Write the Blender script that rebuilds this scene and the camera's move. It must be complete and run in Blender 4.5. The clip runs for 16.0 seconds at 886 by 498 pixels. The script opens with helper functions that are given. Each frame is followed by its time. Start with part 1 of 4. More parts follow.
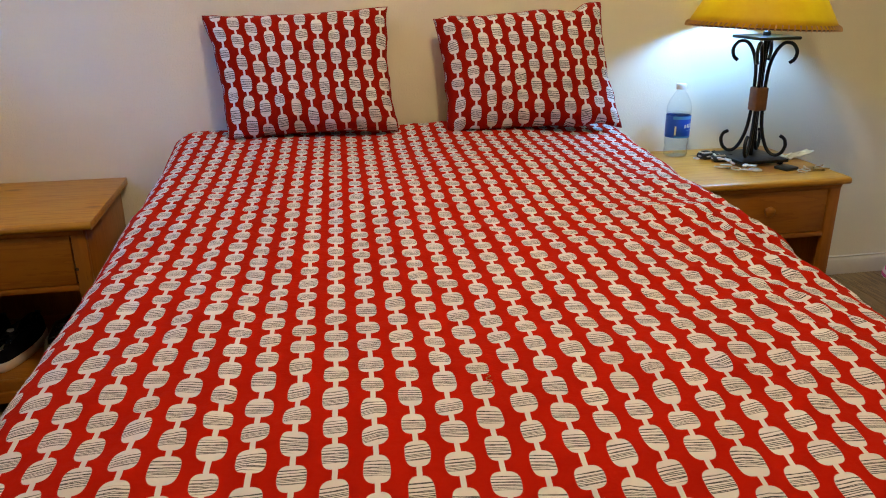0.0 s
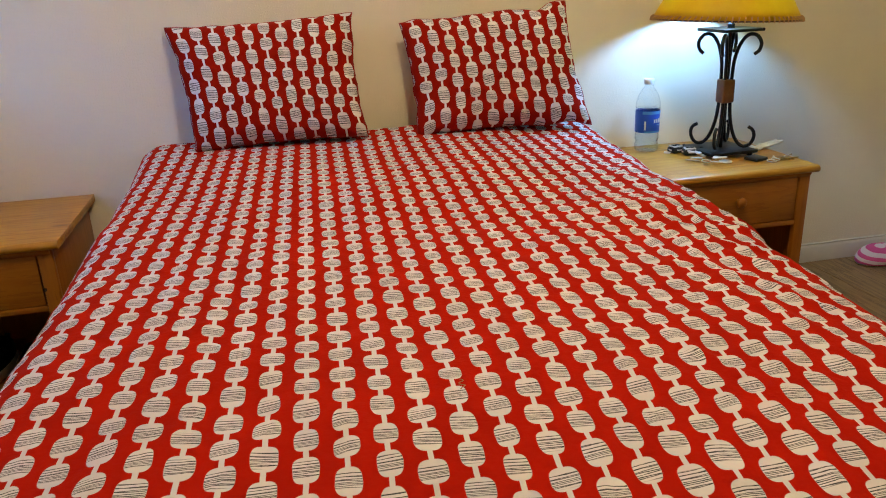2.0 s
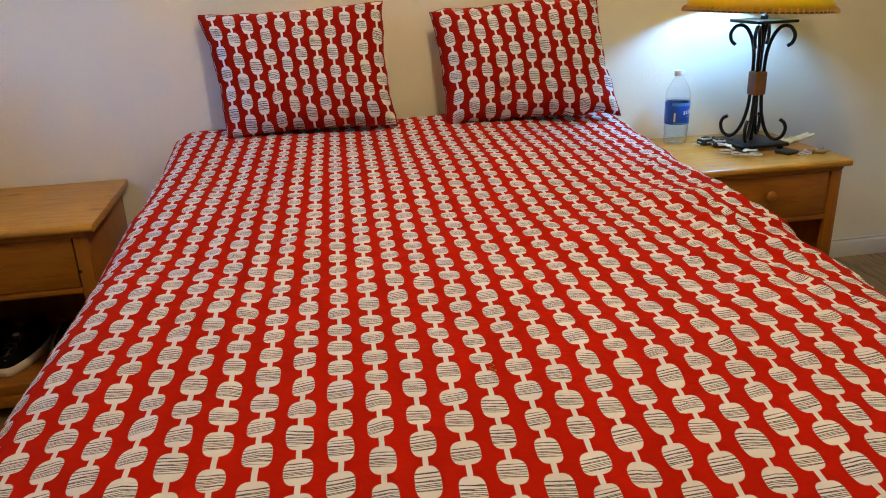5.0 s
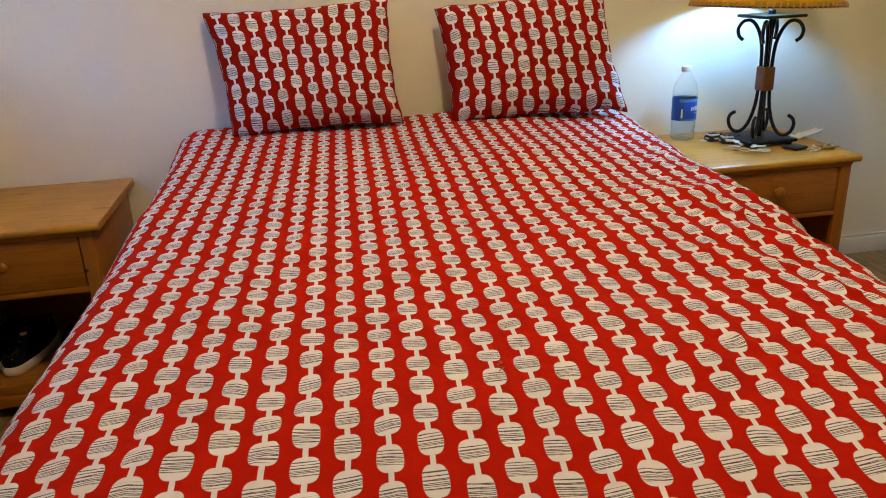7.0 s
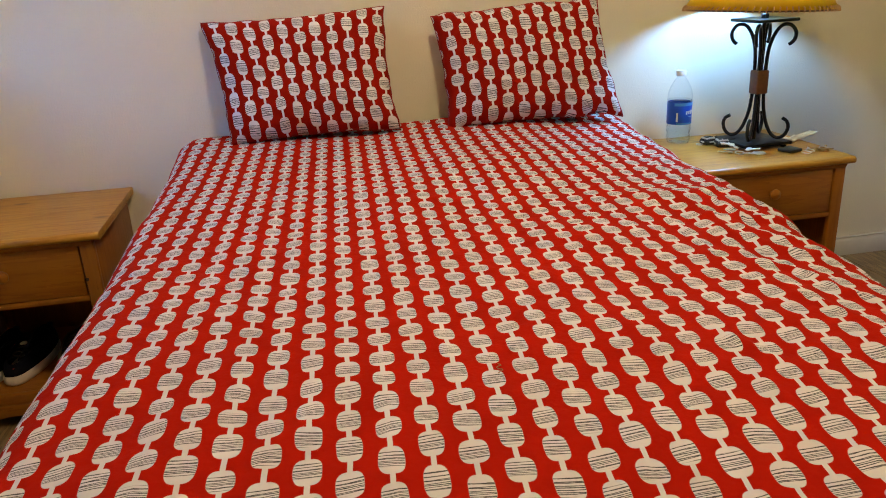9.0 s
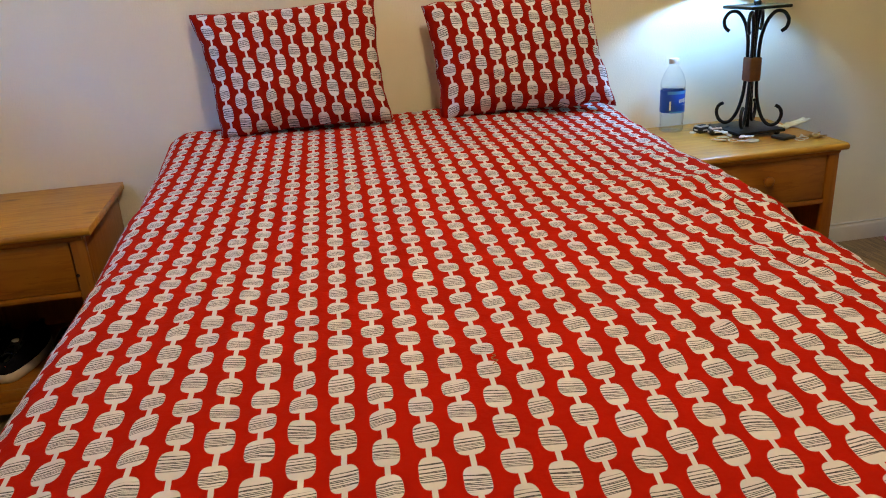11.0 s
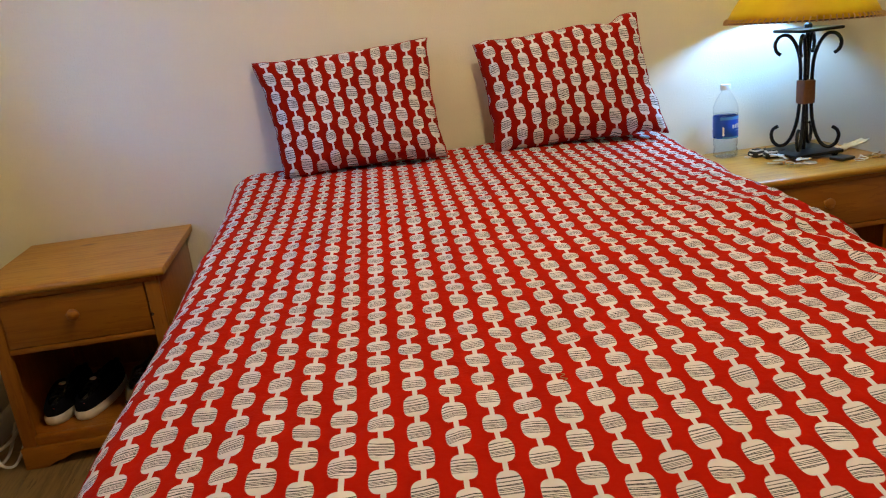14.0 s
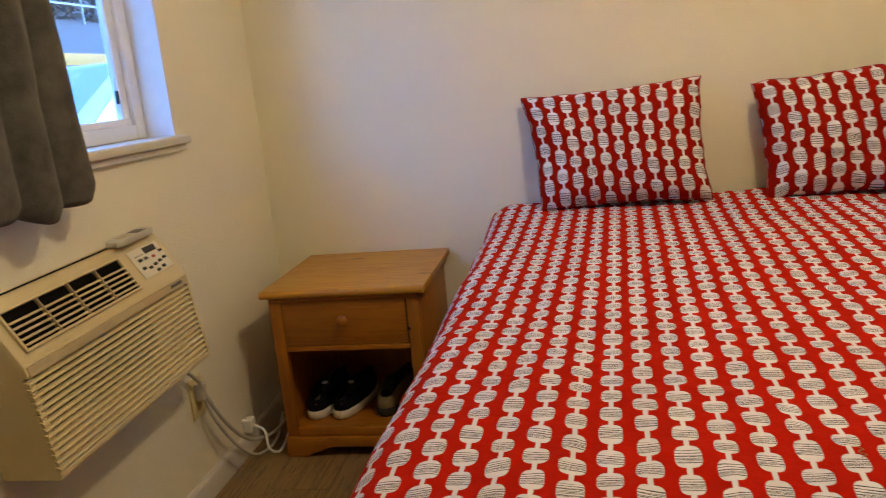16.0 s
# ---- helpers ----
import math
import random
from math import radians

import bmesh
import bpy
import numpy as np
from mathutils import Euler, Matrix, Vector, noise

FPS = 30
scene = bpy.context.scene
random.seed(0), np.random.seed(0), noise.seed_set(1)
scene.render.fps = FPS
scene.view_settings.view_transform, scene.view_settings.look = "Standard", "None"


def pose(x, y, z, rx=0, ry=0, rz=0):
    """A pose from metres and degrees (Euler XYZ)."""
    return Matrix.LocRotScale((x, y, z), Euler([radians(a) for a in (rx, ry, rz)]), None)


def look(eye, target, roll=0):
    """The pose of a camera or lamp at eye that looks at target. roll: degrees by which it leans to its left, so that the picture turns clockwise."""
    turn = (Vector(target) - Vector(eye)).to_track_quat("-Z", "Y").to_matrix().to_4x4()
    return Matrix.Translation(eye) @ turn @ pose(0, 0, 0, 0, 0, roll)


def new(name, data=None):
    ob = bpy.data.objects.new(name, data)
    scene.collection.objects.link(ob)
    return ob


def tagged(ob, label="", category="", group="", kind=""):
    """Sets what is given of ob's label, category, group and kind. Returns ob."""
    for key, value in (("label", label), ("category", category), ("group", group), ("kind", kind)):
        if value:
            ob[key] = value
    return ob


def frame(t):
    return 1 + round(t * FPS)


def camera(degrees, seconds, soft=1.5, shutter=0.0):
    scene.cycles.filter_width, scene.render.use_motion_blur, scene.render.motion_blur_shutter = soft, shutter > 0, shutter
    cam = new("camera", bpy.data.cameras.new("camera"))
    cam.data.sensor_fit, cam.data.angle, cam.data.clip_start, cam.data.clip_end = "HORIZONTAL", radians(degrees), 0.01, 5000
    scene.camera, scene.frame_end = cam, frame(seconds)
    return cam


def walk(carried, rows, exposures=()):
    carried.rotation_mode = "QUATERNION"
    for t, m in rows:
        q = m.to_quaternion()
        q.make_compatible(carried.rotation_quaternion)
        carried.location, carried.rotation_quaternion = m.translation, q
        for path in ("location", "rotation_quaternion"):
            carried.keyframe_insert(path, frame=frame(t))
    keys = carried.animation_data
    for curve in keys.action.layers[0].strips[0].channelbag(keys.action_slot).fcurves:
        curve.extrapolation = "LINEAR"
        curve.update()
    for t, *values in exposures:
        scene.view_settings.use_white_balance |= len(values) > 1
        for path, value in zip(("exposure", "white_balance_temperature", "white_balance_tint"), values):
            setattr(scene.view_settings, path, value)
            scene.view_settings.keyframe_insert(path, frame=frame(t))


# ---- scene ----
cam = camera(60.9, 16.0, soft=1.03, shutter=0.22)
PATH = [
    (0, (-0.2982, -2.4643, 1.1072), (0.0227, -0.7836, 0.4927), -0.3),
    (0.5, (-0.2972, -2.4625, 1.1072), (0.0236, -0.7836, 0.4890), -0.5),
    (1, (-0.2918, -2.4561, 1.1063), (0.0455, -0.7799, 0.4900), -1.0),
    (1.5, (-0.2791, -2.4561, 1.1053), (0.0773, -0.7808, 0.4945), -1.7),
    (2, (-0.2782, -2.4570, 1.1044), (0.0882, -0.7826, 0.4963), -2.2),
    (2.5, (-0.2854, -2.4579, 1.1017), (0.0691, -0.7836, 0.4890), -2.2),
    (3, (-0.2927, -2.4598, 1.1017), (0.0491, -0.7845, 0.4863), -2.1),
    (3.5, (-0.2936, -2.4643, 1.1044), (0.0400, -0.7872, 0.4863), -1.9),
    (4, (-0.2954, -2.4643, 1.1026), (0.0327, -0.7872, 0.4836), -1.8),
    (4.5, (-0.2954, -2.4679, 1.1035), (0.0236, -0.7908, 0.4790), -1.8),
    (7, (-0.2954, -2.4598, 1.0972), (0.0027, -0.7799, 0.4681), -2.3),
    (7.5, (-0.2991, -2.4679, 1.0999), (0.0009, -0.7863, 0.4781), -2.4),
    (8, (-0.3000, -2.4734, 1.1008), (0.0009, -0.7890, 0.4872), -2.5),
    (10.5, (-0.2945, -2.4670, 1.0944), (0.0173, -0.7890, 0.4709), -3.4),
    (11, (-0.2945, -2.4643, 1.0926), (0.0200, -0.7890, 0.4600), -3.4),
    (11.5, (-0.2954, -2.4634, 1.0899), (0.0245, -0.7890, 0.4563), -3.3),
    (12, (-0.2972, -2.4625, 1.0926), (0.0400, -0.7881, 0.4700), -3.1),
    (12.5, (-0.3000, -2.4679, 1.0972), (0.0536, -0.7890, 0.4954), -3.2),
    (13, (-0.3082, -2.4798, 1.0953), (0.0291, -0.7908, 0.5118), -4.0),
    (13.5, (-0.3200, -2.4888, 1.0899), (-0.0282, -0.7854, 0.5254), -5.1),
    (14, (-0.3245, -2.4988, 1.0872), (-0.1164, -0.7736, 0.5518), -6.2),
    (14.5, (-0.3318, -2.5088, 1.0926), (-0.2000, -0.7672, 0.5881), -6.2),
    (15, (-0.3418, -2.5143, 1.0917), (-0.2763, -0.7608, 0.6154), -5.6),
    (15.5, (-0.3718, -2.5116, 1.0963), (-0.4654, -0.7536, 0.6436), -5.3),
    (16, (-0.3891, -2.5034, 1.0917), (-0.7199, -0.7608, 0.6917), -5.5),
]
walk(cam, [(t, look(eye, target, roll)) for t, eye, target, roll in PATH])

# ---- light ----
world = bpy.data.worlds.new("sky")
scene.world = world
world.use_nodes = True
wn = world.node_tree
sky = wn.nodes.new("ShaderNodeTexSky")
sky.sky_type, sky.sun_disc = "NISHITA", False
sky.ozone_density, sky.dust_density = 4.0, 0.3
sky.sun_elevation, sky.sun_rotation = radians(35), radians(40)
wn.nodes["Background"].inputs["Strength"].default_value = 0.13
cool = wn.nodes.new("ShaderNodeMix")
cool.data_type, cool.blend_type = "RGBA", "MULTIPLY"
cool.inputs[0].default_value = 1.0
cool.inputs[7].default_value = (0.64, 0.95, 1.42, 1)
wn.links.new(sky.outputs[0], cool.inputs[6])
wn.links.new(cool.outputs[2], wn.nodes["Background"].inputs[0])


def lamp(name, kind, energy, colour, m, **more):
    data = bpy.data.lights.new(name, kind)
    data.energy, data.color = energy, colour
    for k, v in more.items():
        if k == "size":
            data.shadow_soft_size = v
        if k == "angle":
            data.angle = v
        if k == "disk":
            data.shape, data.size = "DISK", v
    ob = new(name, data)
    ob.matrix_world = m
    return ob


lamp("sun", "SUN", 0.5, (0.80, 0.90, 1.0), look((6, -5, 7), (0, 0, 0)), angle=radians(11))
CEILING_LAMP = (0.15, -1.42, 2.30)
lamp("ceiling_lamp_light", "POINT", 2.40, (1.0, 0.78, 0.46), pose(*CEILING_LAMP), size=0.07)
BULB = (1.145, -0.222, 1.110)
lamp("bulb_light", "POINT", 1.27, (0.23, 0.58, 1.34), pose(*BULB), size=0.055)
scene.view_settings.exposure = 4.0

# ---- materials ----


class Nodes:
    """A short way to write node trees."""

    def __init__(self, name):
        self.mat = bpy.data.materials.new(name)
        self.mat.use_nodes = True
        self.tree = self.mat.node_tree
        self.bsdf = self.tree.nodes["Principled BSDF"]
        self.out = self.tree.nodes["Material Output"]

    def put(self, socket, value):
        if isinstance(value, bpy.types.NodeSocket):
            self.tree.links.new(value, socket)
        elif isinstance(value, tuple) and len(value) == 3 and socket.type == "RGBA":
            socket.default_value = (*value, 1)
        else:
            socket.default_value = value

    def node(self, kind, **inputs):
        n = self.tree.nodes.new(kind)
        for k, v in inputs.items():
            self.put(n.inputs[k.replace("_", " ")], v)
        return n

    def math(self, op, a, b=0.0, c=0.0):
        n = self.tree.nodes.new("ShaderNodeMath")
        n.operation = op
        for i, v in enumerate((a, b, c)):
            self.put(n.inputs[i], v)
        return n.outputs[0]

    def mix(self, f, a, b):
        n = self.tree.nodes.new("ShaderNodeMix")
        n.data_type = "RGBA"
        self.put(n.inputs[0], f)
        self.put(n.inputs[6], a)
        self.put(n.inputs[7], b)
        return n.outputs[2]

    def coord(self, which="Object", scale=(1, 1, 1), offset=(0, 0, 0)):
        c = self.tree.nodes.new("ShaderNodeTexCoord").outputs[which]
        m = self.tree.nodes.new("ShaderNodeMapping")
        m.inputs["Scale"].default_value, m.inputs["Location"].default_value = scale, offset
        self.tree.links.new(c, m.inputs["Vector"])
        return m.outputs[0]

    def noise(self, vec, scale, detail=3.0, rough=0.55):
        n = self.node("ShaderNodeTexNoise", Vector=vec, Scale=scale, Detail=detail, Roughness=rough)
        return n.outputs["Fac"]

    def ramp(self, f, lo, hi):
        n = self.node("ShaderNodeMapRange")
        n.clamp = True
        self.put(n.inputs["Value"], f)
        self.put(n.inputs["From Min"], lo)
        self.put(n.inputs["From Max"], hi)
        return n.outputs[0]

    def bump(self, height, strength, distance, normal=None):
        n = self.node("ShaderNodeBump", Height=height, Strength=strength, Distance=distance)
        if normal is not None:
            self.put(n.inputs["Normal"], normal)
        return n.outputs[0]

    def set(self, **inputs):
        for k, v in inputs.items():
            self.put(self.bsdf.inputs[k.replace("_", " ")], v)
        return self


def plain(name, colour, rough=0.5, metal=0.0, vary=0.12, scale=30.0, relief=0.0, **more):
    """A surface with slight stains, changing gloss and fine relief."""
    n = Nodes(name)
    v = n.coord()
    f = n.noise(v, scale, 4)
    big = n.noise(v, scale * 0.13, 2)
    mixf = n.math("MULTIPLY_ADD", f, 0.6, n.math("MULTIPLY", big, 0.4))
    dark = tuple(c * (1 - vary) for c in colour)
    lite = tuple(min(1, c * (1 + vary)) for c in colour)
    n.set(Base_Color=n.mix(n.ramp(mixf, 0.3, 0.7), dark, lite), Metallic=metal,
          Roughness=n.math("MULTIPLY_ADD", f, 0.2, rough - 0.1), **more)
    if relief:
        n.set(Normal=n.bump(f, 0.5, relief))
    return n.mat


def wall_paint(name, colour):
    n = Nodes(name)
    v = n.coord()
    blobs = n.ramp(n.noise(v, 190, 2.0, 0.5), 0.53, 0.68)
    fine = n.noise(v, 260, 2)
    wide = n.noise(v, 1.7, 3)
    n.set(Base_Color=n.mix(wide, tuple(c * 0.95 for c in colour), tuple(min(1, c * 1.04) for c in colour)),
          Roughness=0.62, Normal=n.bump(fine, 0.2, 0.0008, n.bump(blobs, 0.42, 0.0015)))
    return n.mat


def wood(name, lite, dark, axis="x", rough=0.38, knots=True):
    """Lacquered pine: long grain, pores, a few knots."""
    n = Nodes(name)
    stretch = {"x": (1.2, 14, 14), "y": (14, 1.2, 14), "z": (14, 14, 1.2)}[axis]
    rnd = n.tree.nodes.new("ShaderNodeObjectInfo").outputs["Random"]
    c = n.coord("Object", stretch)
    add = n.tree.nodes.new("ShaderNodeVectorMath")
    add.operation = "ADD"
    n.put(add.inputs[0], c)
    comb = n.node("ShaderNodeCombineXYZ")
    n.put(comb.inputs[0], n.math("MULTIPLY", rnd, 37.0))
    n.put(comb.inputs[1], n.math("MULTIPLY", rnd, 11.0))
    n.put(add.inputs[1], comb.outputs[0])
    v = add.outputs[0]
    grain = n.noise(v, 2.2, 5, 0.6)
    fine = n.noise(v, 14, 3, 0.6)
    ring = n.math("FRACT", n.math("MULTIPLY", grain, 5.0))
    ring = n.math("MULTIPLY", ring, ring)
    f = n.math("MULTIPLY_ADD", ring, 0.55, n.math("MULTIPLY", fine, 0.4))
    col = n.mix(n.ramp(f, 0.1, 0.85), lite, dark)
    if knots:
        kc = n.coord("Object", {"x": (3, 7, 7), "y": (7, 3, 7), "z": (7, 7, 3)}[axis])
        k = n.node("ShaderNodeTexVoronoi", Vector=kc, Scale=1.0).outputs["Distance"]
        col = n.mix(n.ramp(k, 0.10, 0.03), col, tuple(d * 0.45 for d in dark))
    n.set(Base_Color=col, Roughness=n.math("MULTIPLY_ADD", fine, 0.2, rough - 0.08), Normal=n.bump(fine, 0.12, 0.001))
    n.bsdf.inputs["Coat Weight"].default_value = 0.08
    n.bsdf.inputs["Coat Roughness"].default_value = 0.25
    return n.mat


def bead_print(name, pitch, step, phase, shift=0.22, ink=0.075, cross=0.5, dye=(0.445, 0.0098, 0.0013), paper=0.755):
    """Printed cotton: chains of rounded white beads with pencil lines on red, laid out in metres of cloth."""
    n = Nodes(name)
    uv = n.tree.nodes.new("ShaderNodeUVMap")
    uv.uv_map = "cloth"
    sep = n.node("ShaderNodeSeparateXYZ", Vector=uv.outputs[0])
    u, v = sep.outputs[0], sep.outputs[1]
    wob = n.noise(uv.outputs[0], 22, 2)
    U = n.math("ADD", n.math("DIVIDE", n.math("SUBTRACT", u, phase), pitch), n.math("MULTIPLY_ADD", wob, 0.08, -0.04))
    col = n.math("FLOOR", n.math("ADD", U, 0.5))
    fx = n.math("SUBTRACT", U, col)
    one = n.node("ShaderNodeTexWhiteNoise")
    one.noise_dimensions = "1D"
    n.put(one.inputs["W"], n.math("ADD", col, 0.37))
    r1 = one.outputs["Value"]
    # every other chain is dropped by half a bead; the beads sit a little unevenly along each chain
    along = n.node("ShaderNodeCombineXYZ")
    n.put(along.inputs[0], n.math("MULTIPLY", col, 7.31))
    n.put(along.inputs[1], n.math("DIVIDE", v, step))
    stretch = n.math("MULTIPLY_ADD", n.noise(along.outputs[0], 0.6, 1, 0.5), 0.5, n.math("MULTIPLY_ADD", r1, 0.16, -0.33))
    half = n.math("FLOORED_MODULO", col, 2.0)
    drop = n.math("MULTIPLY_ADD", half, -0.5, n.math("MULTIPLY_ADD", col, -0.008, 0.5 - shift))
    V = n.math("ADD", n.math("DIVIDE", v, step), n.math("ADD", drop, stretch))
    cell = n.math("FLOOR", V)
    fy = n.math("SUBTRACT", n.math("SUBTRACT", V, cell), 0.5)
    two = n.node("ShaderNodeTexWhiteNoise")
    two.noise_dimensions = "2D"
    key = n.node("ShaderNodeCombineXYZ")
    n.put(key.inputs[0], n.math("ADD", col, 0.5))
    n.put(key.inputs[1], n.math("ADD", cell, 0.5))
    n.put(two.inputs["Vector"], key.outputs[0])
    rc = n.node("ShaderNodeSeparateColor", Color=two.outputs["Color"])
    ra, rb, rg = rc.outputs[0], rc.outputs[1], rc.outputs[2]
    a = n.math("MULTIPLY_ADD", ra, 0.068, 0.300)
    b = n.math("MULTIPLY_ADD", rb, 0.078, 0.322)
    slant = n.math("MULTIPLY_ADD", rg, 0.14, -0.07)
    fys = n.math("ADD", fy, n.math("MULTIPLY", slant, fx))
    ex = n.math("POWER", n.math("DIVIDE", n.math("ABSOLUTE", fx), a), 3.1)
    ey = n.math("POWER", n.math("DIVIDE", n.math("ABSOLUTE", fys), b), 2.9)
    bead = n.ramp(n.math("ADD", ex, ey), 1.12, 0.95)
    neck = n.ramp(n.math("ABSOLUTE", fx), 0.076, 0.062)
    white = n.math("MAXIMUM", bead, neck)
    # pencil lines across the belly of every bead
    ln = n.node("ShaderNodeCombineXYZ")
    n.put(ln.inputs[0], n.math("MULTIPLY_ADD", fx, 1.1, n.math("MULTIPLY", ra, 50.0)))
    n.put(ln.inputs[1], n.math("MULTIPLY_ADD", fys, 1.5, n.math("MULTIPLY", rb, 30.0)))
    wav = n.noise(ln.outputs[0], 1.6, 2)
    thick = n.noise(ln.outputs[0], 6, 2)

    def strokes(count, lean, sway):
        tilt = n.math("MULTIPLY", n.math("SUBTRACT", rg, lean), n.math("MULTIPLY", fx, 2.2 * cross))
        ph = n.math("ADD", n.math("MULTIPLY", fys, count), n.math("MULTIPLY_ADD", wav, sway, tilt))
        tri = n.math("ABSOLUTE", n.math("SUBTRACT", n.math("FRACT", ph), 0.5))
        return n.ramp(tri, n.math("MULTIPLY_ADD", thick, 0.12, ink), n.math("MULTIPLY_ADD", thick, 0.12, ink - 0.06))
    # two loose sets of strokes that cross here and there
    line = n.math("MAXIMUM", strokes(12.0, 0.35, 0.8 * cross), strokes(10.0, 0.65, -0.6 * cross))
    belt = n.ramp(n.math("ABSOLUTE", n.math("ADD", fys, n.math("MULTIPLY_ADD", rb, 0.1, -0.05))), 0.235, 0.210)
    lines = n.math("MULTIPLY", n.math("MULTIPLY", line, belt), bead)
    big = n.noise(uv.outputs[0], 5, 4)
    fluff = n.noise(uv.outputs[0], 140, 3)
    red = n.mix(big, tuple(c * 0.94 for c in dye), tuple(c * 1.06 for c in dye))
    ground = n.mix(fluff, (paper * 0.95, paper * 0.915, paper * 0.91), (paper * 1.03, paper * 0.99, paper * 0.985))
    c = n.mix(white, red, ground)
    c = n.mix(n.math("MULTIPLY", lines, 0.95), c, (0.04, 0.04, 0.05))
    # weave, slight print relief, soft crumples
    weave = n.math("MULTIPLY", n.math("SINE", n.math("MULTIPLY", u, 5200.0)), n.math("SINE", n.math("MULTIPLY", v, 5200.0)))
    crum = n.noise(uv.outputs[0], 16, 4, 0.6)
    n.set(Base_Color=c, Roughness=0.8,
          Normal=n.bump(weave, 0.12, 0.0003, n.bump(crum, 0.7, 0.007)))
    n.bsdf.inputs["Sheen Weight"].default_value = 0.0
    n.bsdf.inputs["Specular IOR Level"].default_value = 0.04
    return n.mat


def glassy(name, tint, haze=0.05, rough=0.03, edge=0.6):
    """Thin clear plastic or a window pane: lets light straight through, with a gloss at grazing angles."""
    n = Nodes(name)
    n.tree.nodes.remove(n.bsdf)
    clear = n.node("ShaderNodeBsdfTransparent", Color=tint)
    milk = n.node("ShaderNodeBsdfDiffuse", Color=(0.85, 0.9, 0.95))
    gloss = n.node("ShaderNodeBsdfGlossy", Roughness=rough)
    m1 = n.node("ShaderNodeMixShader", Fac=haze)
    n.put(m1.inputs[1], clear.outputs[0]), n.put(m1.inputs[2], milk.outputs[0])
    facing = n.node("ShaderNodeLayerWeight", Blend=0.5).outputs["Facing"]
    gain = n.math("MULTIPLY_ADD", n.math("POWER", facing, 4.0), edge, 0.03)
    m2 = n.node("ShaderNodeMixShader", Fac=gain)
    n.put(m2.inputs[1], m1.outputs[0]), n.put(m2.inputs[2], gloss.outputs[0])
    n.put(n.out.inputs[0], m2.outputs[0])
    return n.mat


def rawhide():
    """Amber rawhide that lets the bulb glow through."""
    n = Nodes("amber_rawhide")
    v = n.coord()
    f = n.noise(v, 9, 5, 0.65)
    g = n.noise(v, 60, 3)
    col = n.mix(n.ramp(f, 0.3, 0.75), (0.58, 0.31, 0.010), (0.70, 0.43, 0.020))
    n.set(Base_Color=col, Roughness=0.5, Normal=n.bump(g, 0.25, 0.0015))
    tr = n.node("ShaderNodeBsdfTranslucent", Color=n.mix(n.ramp(f, 0.3, 0.75), (0.80, 0.46, 0.008), (0.90, 0.60, 0.015)))
    mx = n.node("ShaderNodeMixShader", Fac=0.42)
    n.put(mx.inputs[1], n.bsdf.outputs[0]), n.put(mx.inputs[2], tr.outputs[0])
    n.put(n.out.inputs[0], mx.outputs[0])
    return n.mat


def velour():
    n = Nodes("grey_velour")
    v = n.coord()
    f = n.noise(v, 15, 5, 0.65)
    g = n.noise(v, 300, 2)
    n.set(Base_Color=n.mix(n.ramp(f, 0.3, 0.72), (0.045, 0.042, 0.037), (0.135, 0.128, 0.112)), Roughness=0.85,
          Normal=n.bump(g, 0.6, 0.003, n.bump(f, 0.35, 0.006)))
    n.bsdf.inputs["Sheen Weight"].default_value = 0.25
    n.bsdf.inputs["Sheen Tint"].default_value = (0.6, 0.55, 0.5, 1)
    return n.mat


def stripes(name, a, b, width):
    n = Nodes(name)
    sep = n.node("ShaderNodeSeparateXYZ", Vector=n.coord())
    w = n.noise(n.coord(), 20, 2)
    s = n.math("SINE", n.math("ADD", n.math("MULTIPLY", n.math("MULTIPLY_ADD", sep.outputs[1], 0.35, sep.outputs[2]), 6.283 / width), n.math("MULTIPLY", w, 1.0)))
    fluff = n.noise(n.coord(), 220, 3)
    n.set(Base_Color=n.mix(n.ramp(s, -0.15, 0.15), a, b), Roughness=0.9, Normal=n.bump(fluff, 0.7, 0.004))
    return n.mat


WALL = wall_paint("cream_wall_paint", (0.85, 0.805, 0.640))
CEIL = wall_paint("white_ceiling_paint", (0.8, 0.78, 0.72))
TRIM = plain("white_trim_paint", (0.69, 0.66, 0.58), 0.42, vary=0.06, scale=25, relief=0.0004)
VINYL = plain("white_window_vinyl", (0.82, 0.84, 0.86), 0.35, vary=0.04, scale=12)
FLOORWOOD = wood("grey_brown_plank", (0.29, 0.185, 0.076), (0.105, 0.064, 0.026), "y", 0.45, knots=False)
JOINT = plain("dark_floor_joint", (0.03, 0.025, 0.02), 0.9)
# Pine darkened so its colour carries the shade on fronts and sides
PINE_X_SHADED = wood("pine_along_shaded", (0.40, 0.140, 0.007), (0.29, 0.090, 0.003), "x")
PINE_Z_SHADED = wood("pine_upright_shaded", (0.38, 0.130, 0.007), (0.27, 0.082, 0.003), "z")
KNOT = plain("dark_wood_knot", (0.04, 0.018, 0.008), 0.6)
IRON = plain("black_wrought_iron", (0.012, 0.012, 0.014), 0.42, 0.6, 0.3, 60, 0.0006)
BRASSY = plain("grey_steel", (0.74, 0.73, 0.71), 0.34, 0.55, 0.2, 60)
LEATHER = plain("brown_leather_wrap", (0.17, 0.062, 0.024), 0.5, vary=0.25, scale=90, relief=0.0008)
LACE = plain("dark_leather_lace", (0.10, 0.045, 0.014), 0.6, vary=0.3, scale=120, relief=0.0006)
STITCH = plain("tan_leather_lace", (0.46, 0.25, 0.08), 0.6, vary=0.3, scale=120)
HIDE = rawhide()
CREAM = plain("cream_plastic", (0.66, 0.55, 0.31), 0.45, vary=0.06, scale=14, relief=0.0003)
CREAM_DARK = plain("dull_cream_plastic", (0.54, 0.44, 0.26), 0.5, vary=0.08, scale=14)
